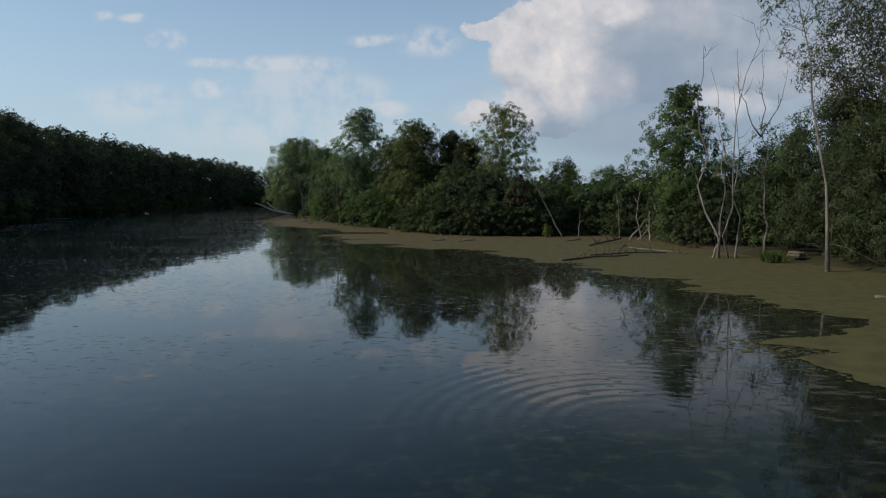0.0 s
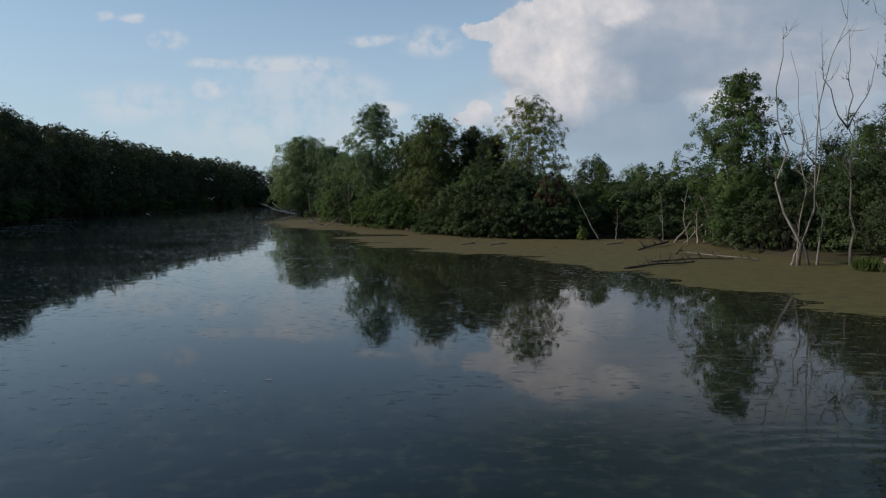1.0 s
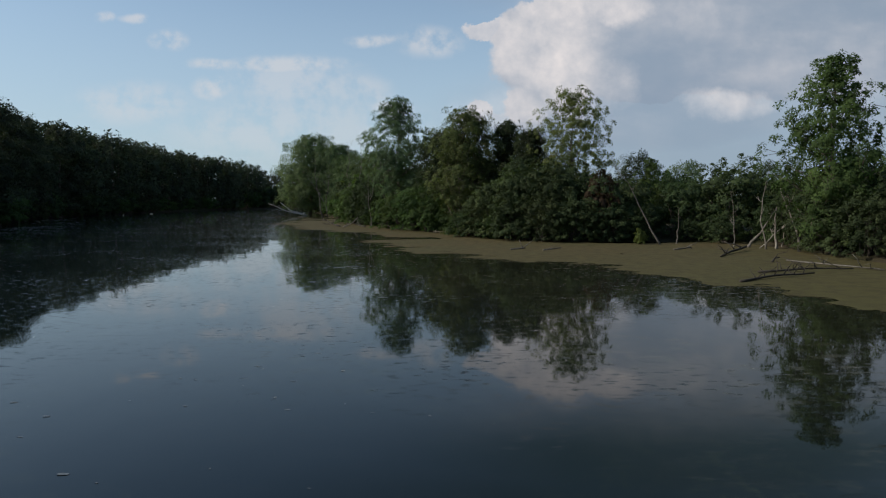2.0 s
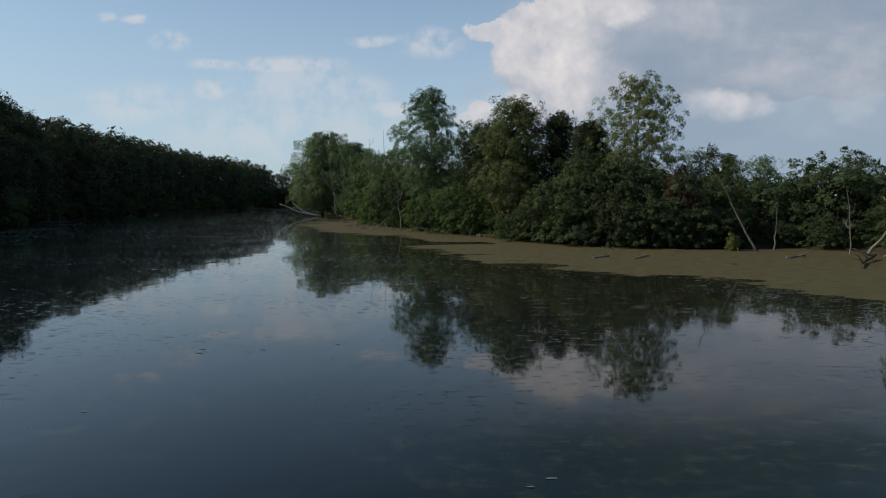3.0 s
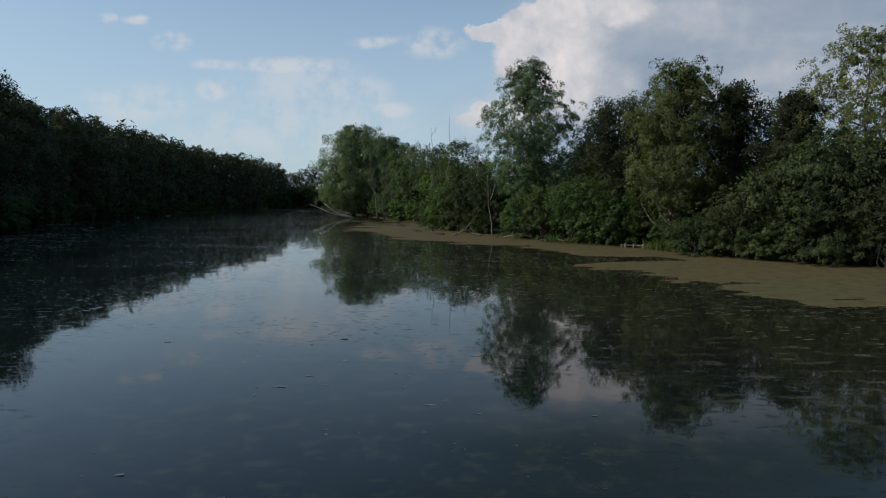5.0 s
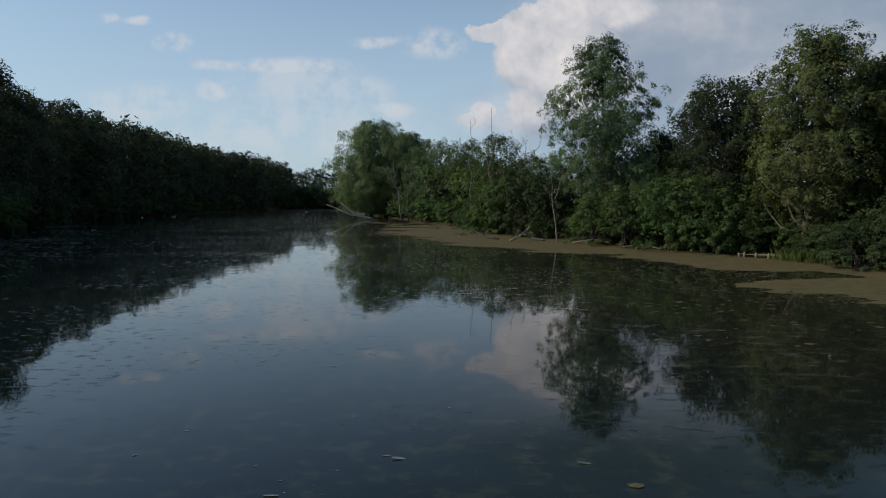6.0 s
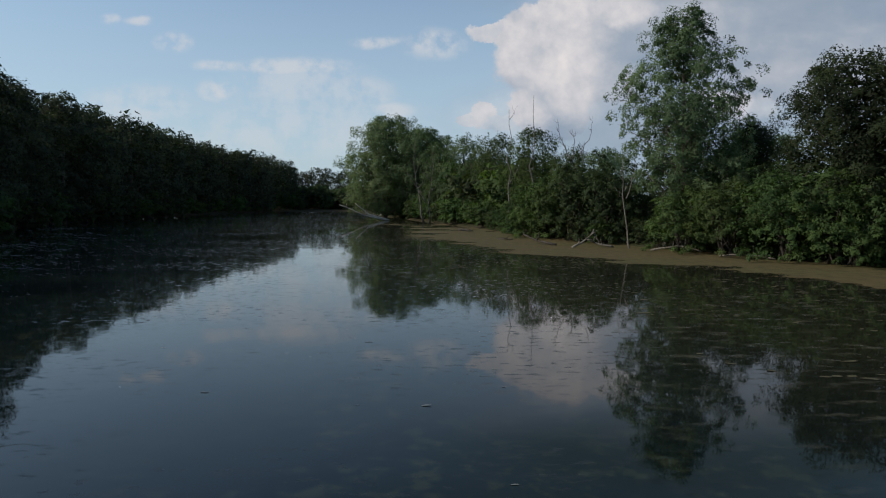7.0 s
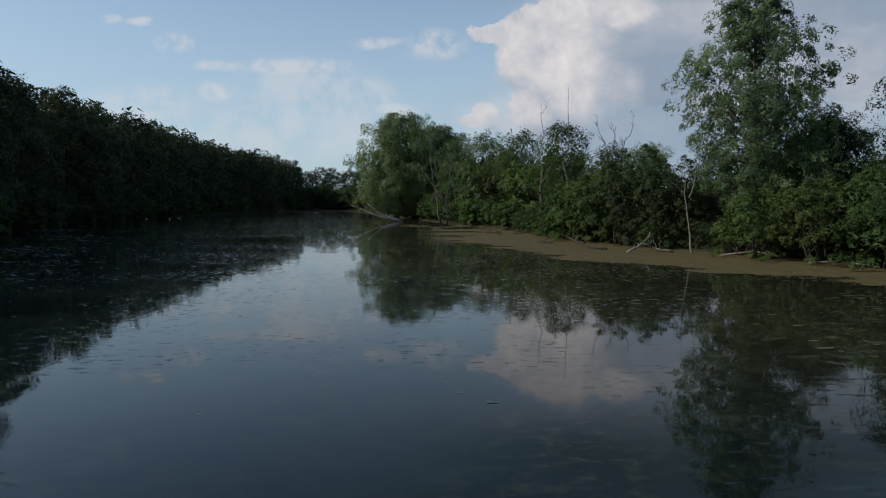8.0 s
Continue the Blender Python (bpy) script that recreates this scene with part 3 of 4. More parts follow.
def weed_cover(p):
    """How thick the weed lies: above zero it covers the water."""
    ring = np.concatenate([MAT_EDGE, RIGHT_SHORE[RIGHT_SHORE[:, 1] > -50][::-1][3:] + (3.0, 0)])
    d = to_line(p, MAT_EDGE)
    d = np.where(inside(p, ring), d, -d)
    holes = 1.3 * wavy(p * (1.0, 1.5), 0.16, 21) + 1.2 * wavy(p * (0.75, 1.5), 0.5, 33, 5)
    sheet = np.clip(d, -6, 3.4 - np.clip((p[:, 1] - 80) / 40, 0, 1)) + holes * 2.2 - 0.2
    # loose rafts that have come off the sheet
    rafts = 1.9 * wavy(p * (0.7, 1.3), 0.30, 57) + 1.5 * wavy(p * (0.8, 1.4), 1.2, 58, 3) - 1.15 - np.clip(-d, 0, 20) * 0.6
    # the mat frays out before the end of the bank, and open pools stay near its outer edge
    sheet = sheet - np.clip((p[:, 1] - 92) / 9, 0, 6)
    pool = np.exp(-(((p[:, 0] - 20.6) / 1.9) ** 2 + ((p[:, 1] - 1.6) / 1.3) ** 2)) + np.exp(-(((p[:, 0] - 3.0) / 3.2) ** 2 + ((p[:, 1] - 50.5) / 1.6) ** 2))
    rafts = rafts - np.clip((14 - p[:, 1]) / 6, 0, 3)
    return np.maximum(sheet - 3.2 * pool, rafts)


def iso_sheet(name, mat, lo, hi, step, cover, z):
    """A flat sheet where cover(p) > 0, cut along that line."""
    xs, ys = np.arange(lo[0], hi[0], step), np.arange(lo[1], hi[1], step)
    grid = np.stack(np.meshgrid(xs, ys, indexing="ij"), -1).reshape(-1, 2)
    val = cover(grid)
    ny = len(ys)
    i = (np.arange(len(xs) - 1)[:, None] * ny + np.arange(ny - 1)).ravel()
    tris = np.concatenate([np.stack([i, i + ny, i + ny + 1], 1), np.stack([i, i + ny + 1, i + 1], 1)])
    on = (val > 0)[tris].sum(1)
    verts = [np.c_[grid, np.full(len(grid), z)]]
    faces = [tris[on == 3]]
    count = len(grid)
    for want in (1, 2):
        t = tris[on == want]
        flag = (val > 0)[t] if want == 1 else (val <= 0)[t]
        k = flag.argmax(1)
        t = np.stack([t[np.arange(len(t)), (k + c) % 3] for c in range(3)], 1)
        a, b, c = t.T

        def cut(p, q):
            w = (val[p] / (val[p] - val[q]))[:, None]
            return np.c_[grid[p] + w * (grid[q] - grid[p]), np.full(len(p), z)]

        verts += [cut(a, b), cut(a, c)]
        ab, ac = count + np.arange(len(t)), count + len(t) + np.arange(len(t))
        count += 2 * len(t)
        if want == 1:
            faces.append(np.stack([a, ab, ac], 1))
        else:
            faces += [np.stack([ab, b, c], 1), np.stack([ab, c, ac], 1)]
    verts, faces = np.concatenate(verts), np.concatenate(faces)
    used = np.unique(faces)
    back = np.zeros(len(verts), np.int64)
    back[used] = np.arange(len(used))
    return mesh_from(name, verts[used], back[faces], mat)


def floating_leaves(name, label, spots, sizes, seed, mat, tilt, long_most):
    """Many small pads lying on the water, each a ragged hexagon, a little tilted."""
    rng = np.random.default_rng(seed)
    m = len(spots)
    ang = np.linspace(0, 2 * np.pi, 6, endpoint=False)[None] + rng.uniform(0, 6.28, (m, 1))
    r = sizes[:, None] * rng.uniform(0.55, 1.2, (m, 6))
    long_way = rng.uniform(1.0, long_most, (m, 1))
    x, y = np.cos(ang) * r * long_way, np.sin(ang) * r
    z = x * rng.normal(0, tilt, (m, 1)) + y * rng.normal(0, tilt, (m, 1))
    z = z - z.min(1, keepdims=True) + 0.004
    v = np.stack([spots[:, :1] + x, spots[:, 1:] + y, z], -1)
    ob = new(name, mesh_from(name, v.reshape(-1, 3), np.arange(m * 6).reshape(m, 6), mat))
    return tagged(ob, label, "floating weed", kind="stuff")


def make_weed():
    lo, hi = (-52, -40), (34, 200)
    ob = new("duckweed_mat", iso_sheet("duckweed mat", MAT_WEED, lo, hi, 0.26, weed_cover, 0.010))
    tagged(ob, "olive-brown duckweed mat floating along the bank", "duckweed", kind="stuff")
    rng = np.random.default_rng(77)
    p = np.c_[rng.uniform(-50, 24, 260000), rng.uniform(-20, 170, 260000)]
    d = to_line(p, MAT_EDGE)
    near = np.clip((p[:, 1] - 8) / 22, 0.0, 1)
    chance = (0.7 * np.exp(-d / 2.5) + 0.55 * np.clip(1.25 - d / 11, 0, 1) * np.clip((p[:, 1] - 24) / 20, 0, 1)) * near * np.clip(0.35 + 1.5 * wavy(p * (0.6, 1.5), 0.25, 41), 0, 1)
    p = p[(rng.uniform(0, 1, len(p)) < chance) & inside(p, LAKE)]
    p = p[weed_cover(p) < 0.2]
    floating_leaves("floating_leaves", "loose olive floating weed drifting beside the duckweed", p,
                    (0.022 + 0.065 * rng.uniform(0, 1, len(p)) ** 2) * np.clip((p[:, 1] + 10) / 30, 0.4, 1), 5, DRIFT_WEED, 0.03, 2.6)
    # crumbs along the torn edge of the mat
    p = np.c_[rng.uniform(-32, 26, 700000), rng.uniform(-16, 110, 700000)]
    c = weed_cover(p)
    p = p[(c < 0.05) & (rng.uniform(0, 1, len(p)) < np.exp(c / 0.5 - to_line(p, MAT_EDGE) / 1.6)) & inside(p, LAKE)]
    floating_leaves("weed_crumbs", "crumbs of duckweed along the torn edge", p, rng.uniform(0.02, 0.075, len(p)), 7, MAT_WEED, 0.02, 1.8)
    # pads and crumbs over the whole forest side, drawn out in drifts, masked out towards the camera's path
    p = np.c_[rng.uniform(-86, 6, 640000), rng.uniform(-12, 290, 640000)]
    across = (p - LANE_START[:2]) @ np.array(LANE_SIDE[:2])
    d = to_line(p, LEFT_SHORE)
    drift = np.clip(0.30 + 1.5 * wavy(p * (0.55, 1.3), 0.16, 61) + 0.9 * wavy(p * (0.5, 1.6), 0.7, 63, 3), 0, 1)
    wide = np.clip((-2.0 - across + 5 * np.clip((p[:, 1] - 50) / 20, 0, 1)) / 10, 0, 1)
    chance = drift * (0.05 + 0.95 * wide) * np.clip((8 - across) / 4, 0, 1) * np.clip((p[:, 1] + 6) / 8, 0, 1) * np.clip((d - 2) / 4, 0.0, 1) * 0.8
    keep = (rng.uniform(0, 1, len(p)) < chance) & inside(p, LAKE)
    p, wide = p[keep], wide[keep]
    floating_leaves("floating_leaves", "floating leaves in the forest shade, sky sheen in their colour", p,
                    (0.025 + 0.085 * rng.uniform(0, 1, len(p)) ** 2.5) * np.clip(p[:, 1] / 60, 0.8, 1.6) * (0.45 + 0.55 * wide), 6, PAD_WEED, 0.06, 4.4)


make_ground()
make_water()
make_weed()

# ---------------------------------------------------------------- scrub bank: bushes
BUSHES = [bush_meshes("scrub", 11, 4.6, 4.4, LEAF_BUSH), bush_meshes("scrub", 12, 5.2, 4.0, LEAF_BUSH),
          bush_meshes("scrub", 13, 4.2, 5.0, LEAF_BUSH)]
FRESH = [bush_meshes("fresh scrub", 14, 4.4, 3.8, LEAF_FRESH), bush_meshes("fresh scrub", 15, 5.0, 4.6, LEAF_FRESH)]
FAR_BUSHES = [bush_meshes("far scrub", 16, 5.5, 5.0, LEAF_BUSH, 26, 13, 0.31, 0.75, stems=1, backing=36),
              bush_meshes("far scrub", 17, 5.0, 5.6, LEAF_FRESH, 26, 13, 0.31, 0.75, stems=1, backing=36)]


def along(line, gap, start=0.0):
    """Points at even steps along a polyline, with the way to its right."""
    seg = np.linalg.norm(np.diff(line, axis=0), axis=1)
    s = np.concatenate([[0], np.cumsum(seg)])
    for d in np.arange(start, s[-1], gap):
        p = np.array([np.interp(d, s, line[:, c]) for c in range(2)])
        q = np.array([np.interp(d + 0.5, s, line[:, c]) for c in range(2)])
        w = (q - p) / (np.linalg.norm(q - p) + 1e-9)
        yield p, np.array([w[1], -w[0]])


def height_at(x, y):
    return float(ground_height(np.array([[x, y]]))[0])


# bare spots of the bank: landing stage, slender trunk, stump and snag, dead stems
OPEN_SPOTS = [(4.8, 59.2, 2.4), (-4.4, 75.0, 1.7), (22.6, 42.2, 1.8), (27.0, 20.8, 2.0), (29.6, 20.8, 1.4)]


def scrub_row(line, gap, back, scale, kinds, seed, label, group):
    rng = np.random.default_rng(seed)
    for p, right in along(np.array(line, float), gap, rng.uniform(0, gap)):
        q = p + right * (back + rng.normal(0, 0.5))
        s = scale * rng.uniform(0.68, 1.22)
        if any(math.hypot(q[0] - x, q[1] - y) < r for x, y, r in OPEN_SPOTS):
            continue
        plant_bush(kinds[rng.integers(len(kinds))], label, (q[0], q[1], max(0.05, height_at(*q) - 0.1)), rng.uniform(0, 360),
                   (s * rng.uniform(0.9, 1.15), s, s * rng.uniform(0.85, 1.15)), group)


scrub_row(RIGHT_SHORE[7:11], 3.0, 2.6, 0.95, BUSHES, 1, "dense green willow bush at the water's edge", "bank bushes")
scrub_row(RIGHT_SHORE[10:15], 2.8, 1.6, 0.62, BUSHES, 2, "dense green willow bush at the water's edge", "bank bushes")
scrub_row(RIGHT_SHORE[10:13], 3.6, 5.6, 1.3, BUSHES, 3, "tall dark green willow bush", "bank bushes")
# the great mound beside the withered bush, then the lower one under the ash: place, height
MOUND = [(8.0, 51.6, 3.4), (9.6, 50.4, 4.7), (11.6, 49.0, 5.6), (13.6, 48.2, 6.1), (16.0, 47.6, 6.2), (19.6, 47.8, 5.4), (12.4, 51.6, 6.2), (15.4, 50.4, 6.5),
         (10.6, 47.4, 3.4), (13.0, 45.8, 3.6), (15.6, 45.2, 3.8), (18.2, 45.2, 3.6), (6.6, 53.2, 2.6)]
LOW_MOUND = [(1.4, 65.0, 4.6), (3.0, 62.8, 4.9), (6.0, 62.2, 4.6), (-0.6, 68.4, 4.2), (-2.2, 71.2, 3.8), (8.6, 59.8, 3.8), (7.7, 57.3, 2.7), (8.9, 55.7, 3.0), (7.0, 60.2, 3.4), (0.2, 70.8, 5.0), (2.6, 67.2, 5.2)]
FAR_MOUND = [(-6.6, 83.0, 6.2), (-4.6, 80.2, 5.4), (-8.6, 87.0, 5.6), (-9.8, 90.6, 4.6), (-7.4, 86.4, 6.6)]


def mound(rows, kinds, seed, label):
    rng = np.random.default_rng(seed)
    for x, y, tall in rows:
        s = tall / 4.0 * rng.uniform(0.94, 1.04)
        wide = 0.35 + 0.6 * s
        plant_bush(kinds[rng.integers(len(kinds))], label, (x, y, max(0.02, height_at(x, y) - 0.1)), rng.uniform(0, 360), (wide * 1.1, wide * 1.1, s), "bank bushes")


mound(MOUND, BUSHES, 61, "tall rounded grey-green scrub bush with feathery sprays")
mound(LOW_MOUND, FRESH, 62, "rounded sunlit green bush at the foot of the trees")
mound(FAR_MOUND, FRESH + BUSHES, 63, "tall green bush sloping down to the bank")
scrub_row(RIGHT_SHORE[14:20], 2.6, 1.5, 0.50, FRESH, 4, "low fresh green bush at the water's edge", "bank bushes")
scrub_row(RIGHT_SHORE[14:20], 3.4, 5.2, 0.9, BUSHES + FRESH, 5, "green bush behind the bank", "bank bushes")
scrub_row(RIGHT_SHORE[19:25], 2.9, 1.6, 0.55, FRESH + BUSHES, 6, "low green bush at the water's edge", "bank bushes")
scrub_row(RIGHT_SHORE[19:25], 4.2, 6.6, 0.95, BUSHES, 7, "tall green bush behind the bank", "bank bushes")
scrub_row(RIGHT_SHORE[24:29], 4.5, 2.4, 0.9, FAR_BUSHES, 8, "low green bush at the water's edge", "far bank bushes")
scrub_row(RIGHT_SHORE[24:29], 6.0, 7.0, 1.6, FAR_BUSHES, 9, "tall green bush behind the bank", "far bank bushes")
scrub_row([(31, -40), (31, 6), (31.5, 14), (33.5, 22)], 3.4, 2.6, 1.1, BUSHES, 10, "dense green bush on the near bank", "bank bushes")
scrub_row([(33, 19), (31, 27), (31, 42)], 4.2, 2.0, 1.35, BUSHES, 11, "tall dark green bush in the wood", "bank bushes")
scrub_row([(38, 44), (30, 54), (24, 64)], 5.0, 1.0, 1.15, FAR_BUSHES, 12, "tall green bush in the second row", "wood bushes")
scrub_row([(60, 40), (50, 75), (30, 100), (20, 125)], 6.0, 1.0, 1.35, FAR_BUSHES, 13, "tall green bush far behind the bank", "wood bushes")

# ---------------------------------------------------------------- scrub bank: trees
ASH = tree_meshes("ash", 101, 16.4, 0.24, [(0.2, 2.0), (0.36, 3.8), (0.55, 4.9), (0.66, 4.4), (0.78, 2.6), (0.9, 2.0), (1.0, 0.6)], LEAF_ASH, BARK,
                  limbs=90, subs=11, tuft=0.50, per=64, size=0.145, first=0.18, rise=0.6, fill=3)
plant_tree(ASH, "tall ash tree with a loose green crown", (-1.3, 74.2, 0.3), 40)
AIRY = tree_meshes("poplar", 102, 14.0, 0.2, [(0.26, 2.6), (0.5, 3.7), (0.7, 3.7), (0.85, 2.6), (1.0, 1.0)], LEAF_PALE, BARK,
                   limbs=62, subs=10, tuft=0.40, per=56, size=0.13, first=0.26, rise=1.0, fill=2, lobes=0.13)
plant_tree(AIRY, "airy poplar with sparse pale green leaves", (17.0, 53.5, 0.3), 0)
OAK = tree_meshes("oak", 103, 11.4, 0.26, [(0.12, 2.8), (0.4, 4.0), (0.65, 4.1), (0.85, 3.3), (0.95, 2.2), (1.0, 0.9)], LEAF_DARK, BARK,
                  limbs=70, subs=9, tuft=0.68, per=60, size=0.155, first=0.14, rise=0.45, fill=13)
OAK2 = tree_meshes("oak", 104, 11.4, 0.24, [(0.15, 2.4), (0.4, 3.2), (0.7, 2.6), (0.88, 1.6), (1.0, 0.5)], LEAF_DARK, BARK,
                   limbs=60, subs=9, tuft=0.60, per=56, size=0.15, first=0.16, rise=0.6, fill=10)
plant_tree(OAK, "dense dark green oak above the scrub", (5.1, 65.6, 0.3), 0, scale=0.96)
plant_tree(OAK2, "dense dark green oak above the scrub", (11.4, 59.2, 0.3), 70)
plant_tree(OAK, "dense dark green oak above the scrub", (4.4, 77.0, 0.3), 130, scale=0.76)
plant_tree(OAK2, "dark round tree beside the poplar", (13.2, 55.0, 0.3), 200, scale=0.88)
YELLOW = tree_meshes("maple", 105, 12.4, 0.22, [(0.2, 2.6), (0.45, 3.4), (0.7, 3.0), (0.88, 2.0), (1.0, 0.7)], LEAF_YELLOW, BARK,
                     limbs=54, subs=9, tuft=0.48, per=58, size=0.14, first=0.2, rise=0.7, fill=3)
plant_tree(YELLOW, "yellow-green maple rising over the bushes", (6.2, 57.6, 0.3), 0, scale=1.02)
plant_tree(YELLOW, "yellow-green maple rising over the bushes", (8.0, 58.4, 0.3), 120, scale=0.99)
GREEN = tree_meshes("elm", 106, 12.2, 0.22, [(0.12, 2.4), (0.35, 3.3), (0.6, 3.0), (0.82, 1.7), (1.0, 0.4)], LEAF_ELM, BARK,
                    limbs=62, subs=9, tuft=0.48, per=54, size=0.15, first=0.1, rise=0.75, fill=4)
plant_tree(GREEN, "bright green elm above the bank bushes", (29.3, 32.4, 0.3), 200)
plant_tree(GREEN, "young green tree among the scrub", (24.0, 52.0, 0.3), 50, scale=0.58)
WILLOW = tree_meshes("willow", 107, 18.0, 0.34, [(0.15, 3.6), (0.35, 4.8), (0.6, 5.4), (0.85, 4.2), (1.0, 1.5)], LEAF_WILLOW, BARK,
                     limbs=84, subs=11, tuft=0.68, per=46, size=0.19, first=0.26, rise=0.9, slim=0.20, droop=0.5, fill=1)
plant_tree(WILLOW, "tall grey-green willow leaning over the bank", (36.6, 18.4, 0.3), 0)
LEANING = tree_meshes("leaning willow", 110, 17.0, 0.095, [(0.45, 1.2), (0.7, 1.9), (0.9, 2.0), (1.0, 0.8)], LEAF_WILLOW, BARK_DEAD,
                      limbs=15, subs=6, tuft=0.42, per=24, size=0.17, first=0.66, rise=0.9, lean=(-2.7, 0.8), slim=0.16, droop=0.5, fill=0)
plant_tree(LEANING, "slender willow leaning over the duckweed", (28.9, 13.4, 0.1), 0)
WILLOW_DOME = tree_meshes("low willow", 111, 9.0, 0.2, [(0.03, 3.4), (0.3, 4.3), (0.6, 4.0), (0.85, 2.6), (1.0, 0.8)], LEAF_WILLOW, BARK,
                          limbs=62, subs=9, tuft=0.62, per=60, size=0.16, first=0.03, rise=0.6, slim=0.2, droop=0.5, fill=4, lobes=0.1, flat=0.8)
plant_tree(WILLOW_DOME, "low grey-green willow hanging to the water", (32.6, 13.6, 0.1), 70, scale=0.86)
plant_tree(WILLOW_DOME, "rounded olive-green willow behind the leaning trunk", (33.6, 19.8, 0.3), 220, scale=1.02)
plant_tree(WILLOW_DOME, "rounded olive-green willow in the near wood", (37.0, 16.4, 0.3), 300, scale=1.2)
plant_tree(WILLOW_DOME, "rounded olive-green willow on the near bank", (34.6, 6.4, 0.2), 140, scale=0.95)
plant_tree(WILLOW, "grey-green willow in the near wood", (37.5, 4.0, 0.3), 150, scale=0.9)
plant_tree(GREEN, "tall green elm on the near bank", (34.2, 9.6, 0.3), 100, scale=1.05)
plant_tree(OAK, "dense dark oak on the near bank", (34.0, 0.5, 0.3), 30, scale=1.15)
plant_tree(GREEN, "round green tree behind the dead trunks", (35.6, 28.0, 0.3), 200, scale=0.66)
BROAD = tree_meshes("poplar", 108, 20.2, 0.36, [(0.06, 6.5), (0.35, 8.8), (0.6, 8.8), (0.82, 6.6), (0.93, 4.2), (1.0, 2.2)], LEAF_POPLAR, BARK,
                    limbs=90, subs=11, tuft=1.20, per=64, size=0.27, first=0.06, rise=0.5, fill=6, lobes=0.06)
plant_tree(BROAD, "broad green poplar at the end of the bank", (-30.5, 157, 0.3), 0)
plant_tree(BROAD, "broad green poplar at the end of the bank", (-21.5, 154, 0.3), 140, scale=0.86)
ALDERS = [tree_meshes("alder", 140 + i, 12.0, 0.18, [(0.08, 2.8), (0.4, 3.7), (0.7, 3.5), (0.88, 2.5), (1.0, 1.1)], leaf, BARK,
                      limbs=44, subs=7, tuft=0.82, per=44, size=0.19, first=0.12, rise=0.7, fill=3, joined=True)
          for i, leaf in enumerate((LEAF_BUSH, LEAF_FRESH, LEAF_ASH))]
# place, height, kind
WOOD = [(-15.2, 131, 13.6, 2), (-10.8, 119, 12.4, 0), (-7.4, 107, 11.9, 1), (-4.4, 98, 8.6, 0), (-2.6, 91, 8.2, 2), (-19.0, 140, 13.0, 0), (-11.5, 126, 9.5, 1),
        (-7.0, 113, 9.0, 0), (1.0, 86, 7.4, 0), (8.5, 80, 8.5, 2), (10, 70, 8.0, 0), (17, 63, 7.9, 2), (24.5, 58, 8.0, 0), (30, 58, 7.2, 2), (34, 50, 6.6, 0),
        (37, 42, 7.4, 2), (12, 92, 9.0, 0), (2, 104, 9.0, 2), (-3, 118, 9.5, 0), (-10, 142, 12.0, 1), (36, 33, 7.6, 0), (0.6, 71.6, 6.8, 2)]
rng = np.random.default_rng(90)
for x, y, tall, kind in WOOD:
    plant_tree(ALDERS[kind], ("middle-sized dark green alder in the bank wood", "fresh light green young tree in the bank wood",
                              "grey-green young ash in the bank wood")[kind], (x, y, 0.3), rng.uniform(0, 360), group="bank wood", scale=tall / 12)

# ---------------------------------------------------------------- forest on the shaded bank
FOREST_PROFILE = [(0.08, 3.0), (0.3, 4.4), (0.6, 4.4), (0.85, 3.0), (1.0, 1.0)]
NEAR_FOREST = [tree_meshes("forest", 120 + i, h, 0.32, FOREST_PROFILE, LEAF_FOREST, BARK, limbs=34, subs=6, tuft=1.1, per=50, size=0.30,
                           first=0.06, rise=0.45, fill=2, joined=True) for i, h in enumerate((16.0, 17.0, 18.0))]
FAR_FOREST = [tree_meshes("far forest", 130 + i, h, 0.32, FOREST_PROFILE, LEAF_FOREST, BARK, limbs=28, subs=5, tuft=1.3, per=21, size=0.46,
                          first=0.06, rise=0.45, fill=2, joined=True) for i, h in enumerate((16.0, 17.0, 18.0))]


def forest_row(line, gap, back, low, high, seed):
    rng = np.random.default_rng(seed)
    for p, right in along(np.array(line, float), gap, rng.uniform(0, gap)):
        q = p + right * (back + rng.normal(0, 1.0))
        i = rng.integers(3)
        s = rng.uniform(low, high) * np.interp(q[1], [58, 72, 101, 112, 150, 200, 280], [0.77, 0.83, 0.93, 1.01, 1.06, 1.06, 1.0]) / (16.0, 17.0, 18.0)[i]
        plant_tree((NEAR_FOREST if 0 < q[1] < 135 else FAR_FOREST)[i], "tall dark forest tree in the shaded row", (q[0], q[1], 0.2), rng.uniform(0, 360),
                   group="shaded forest", scale=s)


forest_row(LEFT_SHORE[1:14], 6.0, 3.0, 18.8, 21.0, 31)
forest_row(LEFT_SHORE[1:13], 8.5, 10.5, 20.0, 22.0, 32)
forest_row(LEFT_SHORE[1:11], 18.0, 21.0, 20.5, 23.0, 33)
scrub_row([(-44, 272), (-60, 284), (-72, 289), (-90, 290)], 2.8, -0.5, 1.9, FAR_BUSHES, 36, "dark bush at the far end of the lake", "far end bushes")
forest_row([(-110, 322), (-40, 312), (0, 296)], 4.2, 0.0, 17.0, 20.5, 34)
scrub_row([(-40, 280), (-60, 291), (-72, 296), (-92, 297)], 3.2, -0.5, 1.8, FAR_BUSHES, 38, "dark bush at the far end of the lake", "far end bushes")
scrub_row(LEFT_SHORE[1:12], 8.0, 0.8, 1.2, FAR_BUSHES, 35, "dark bush under the shaded forest", "shaded bushes")

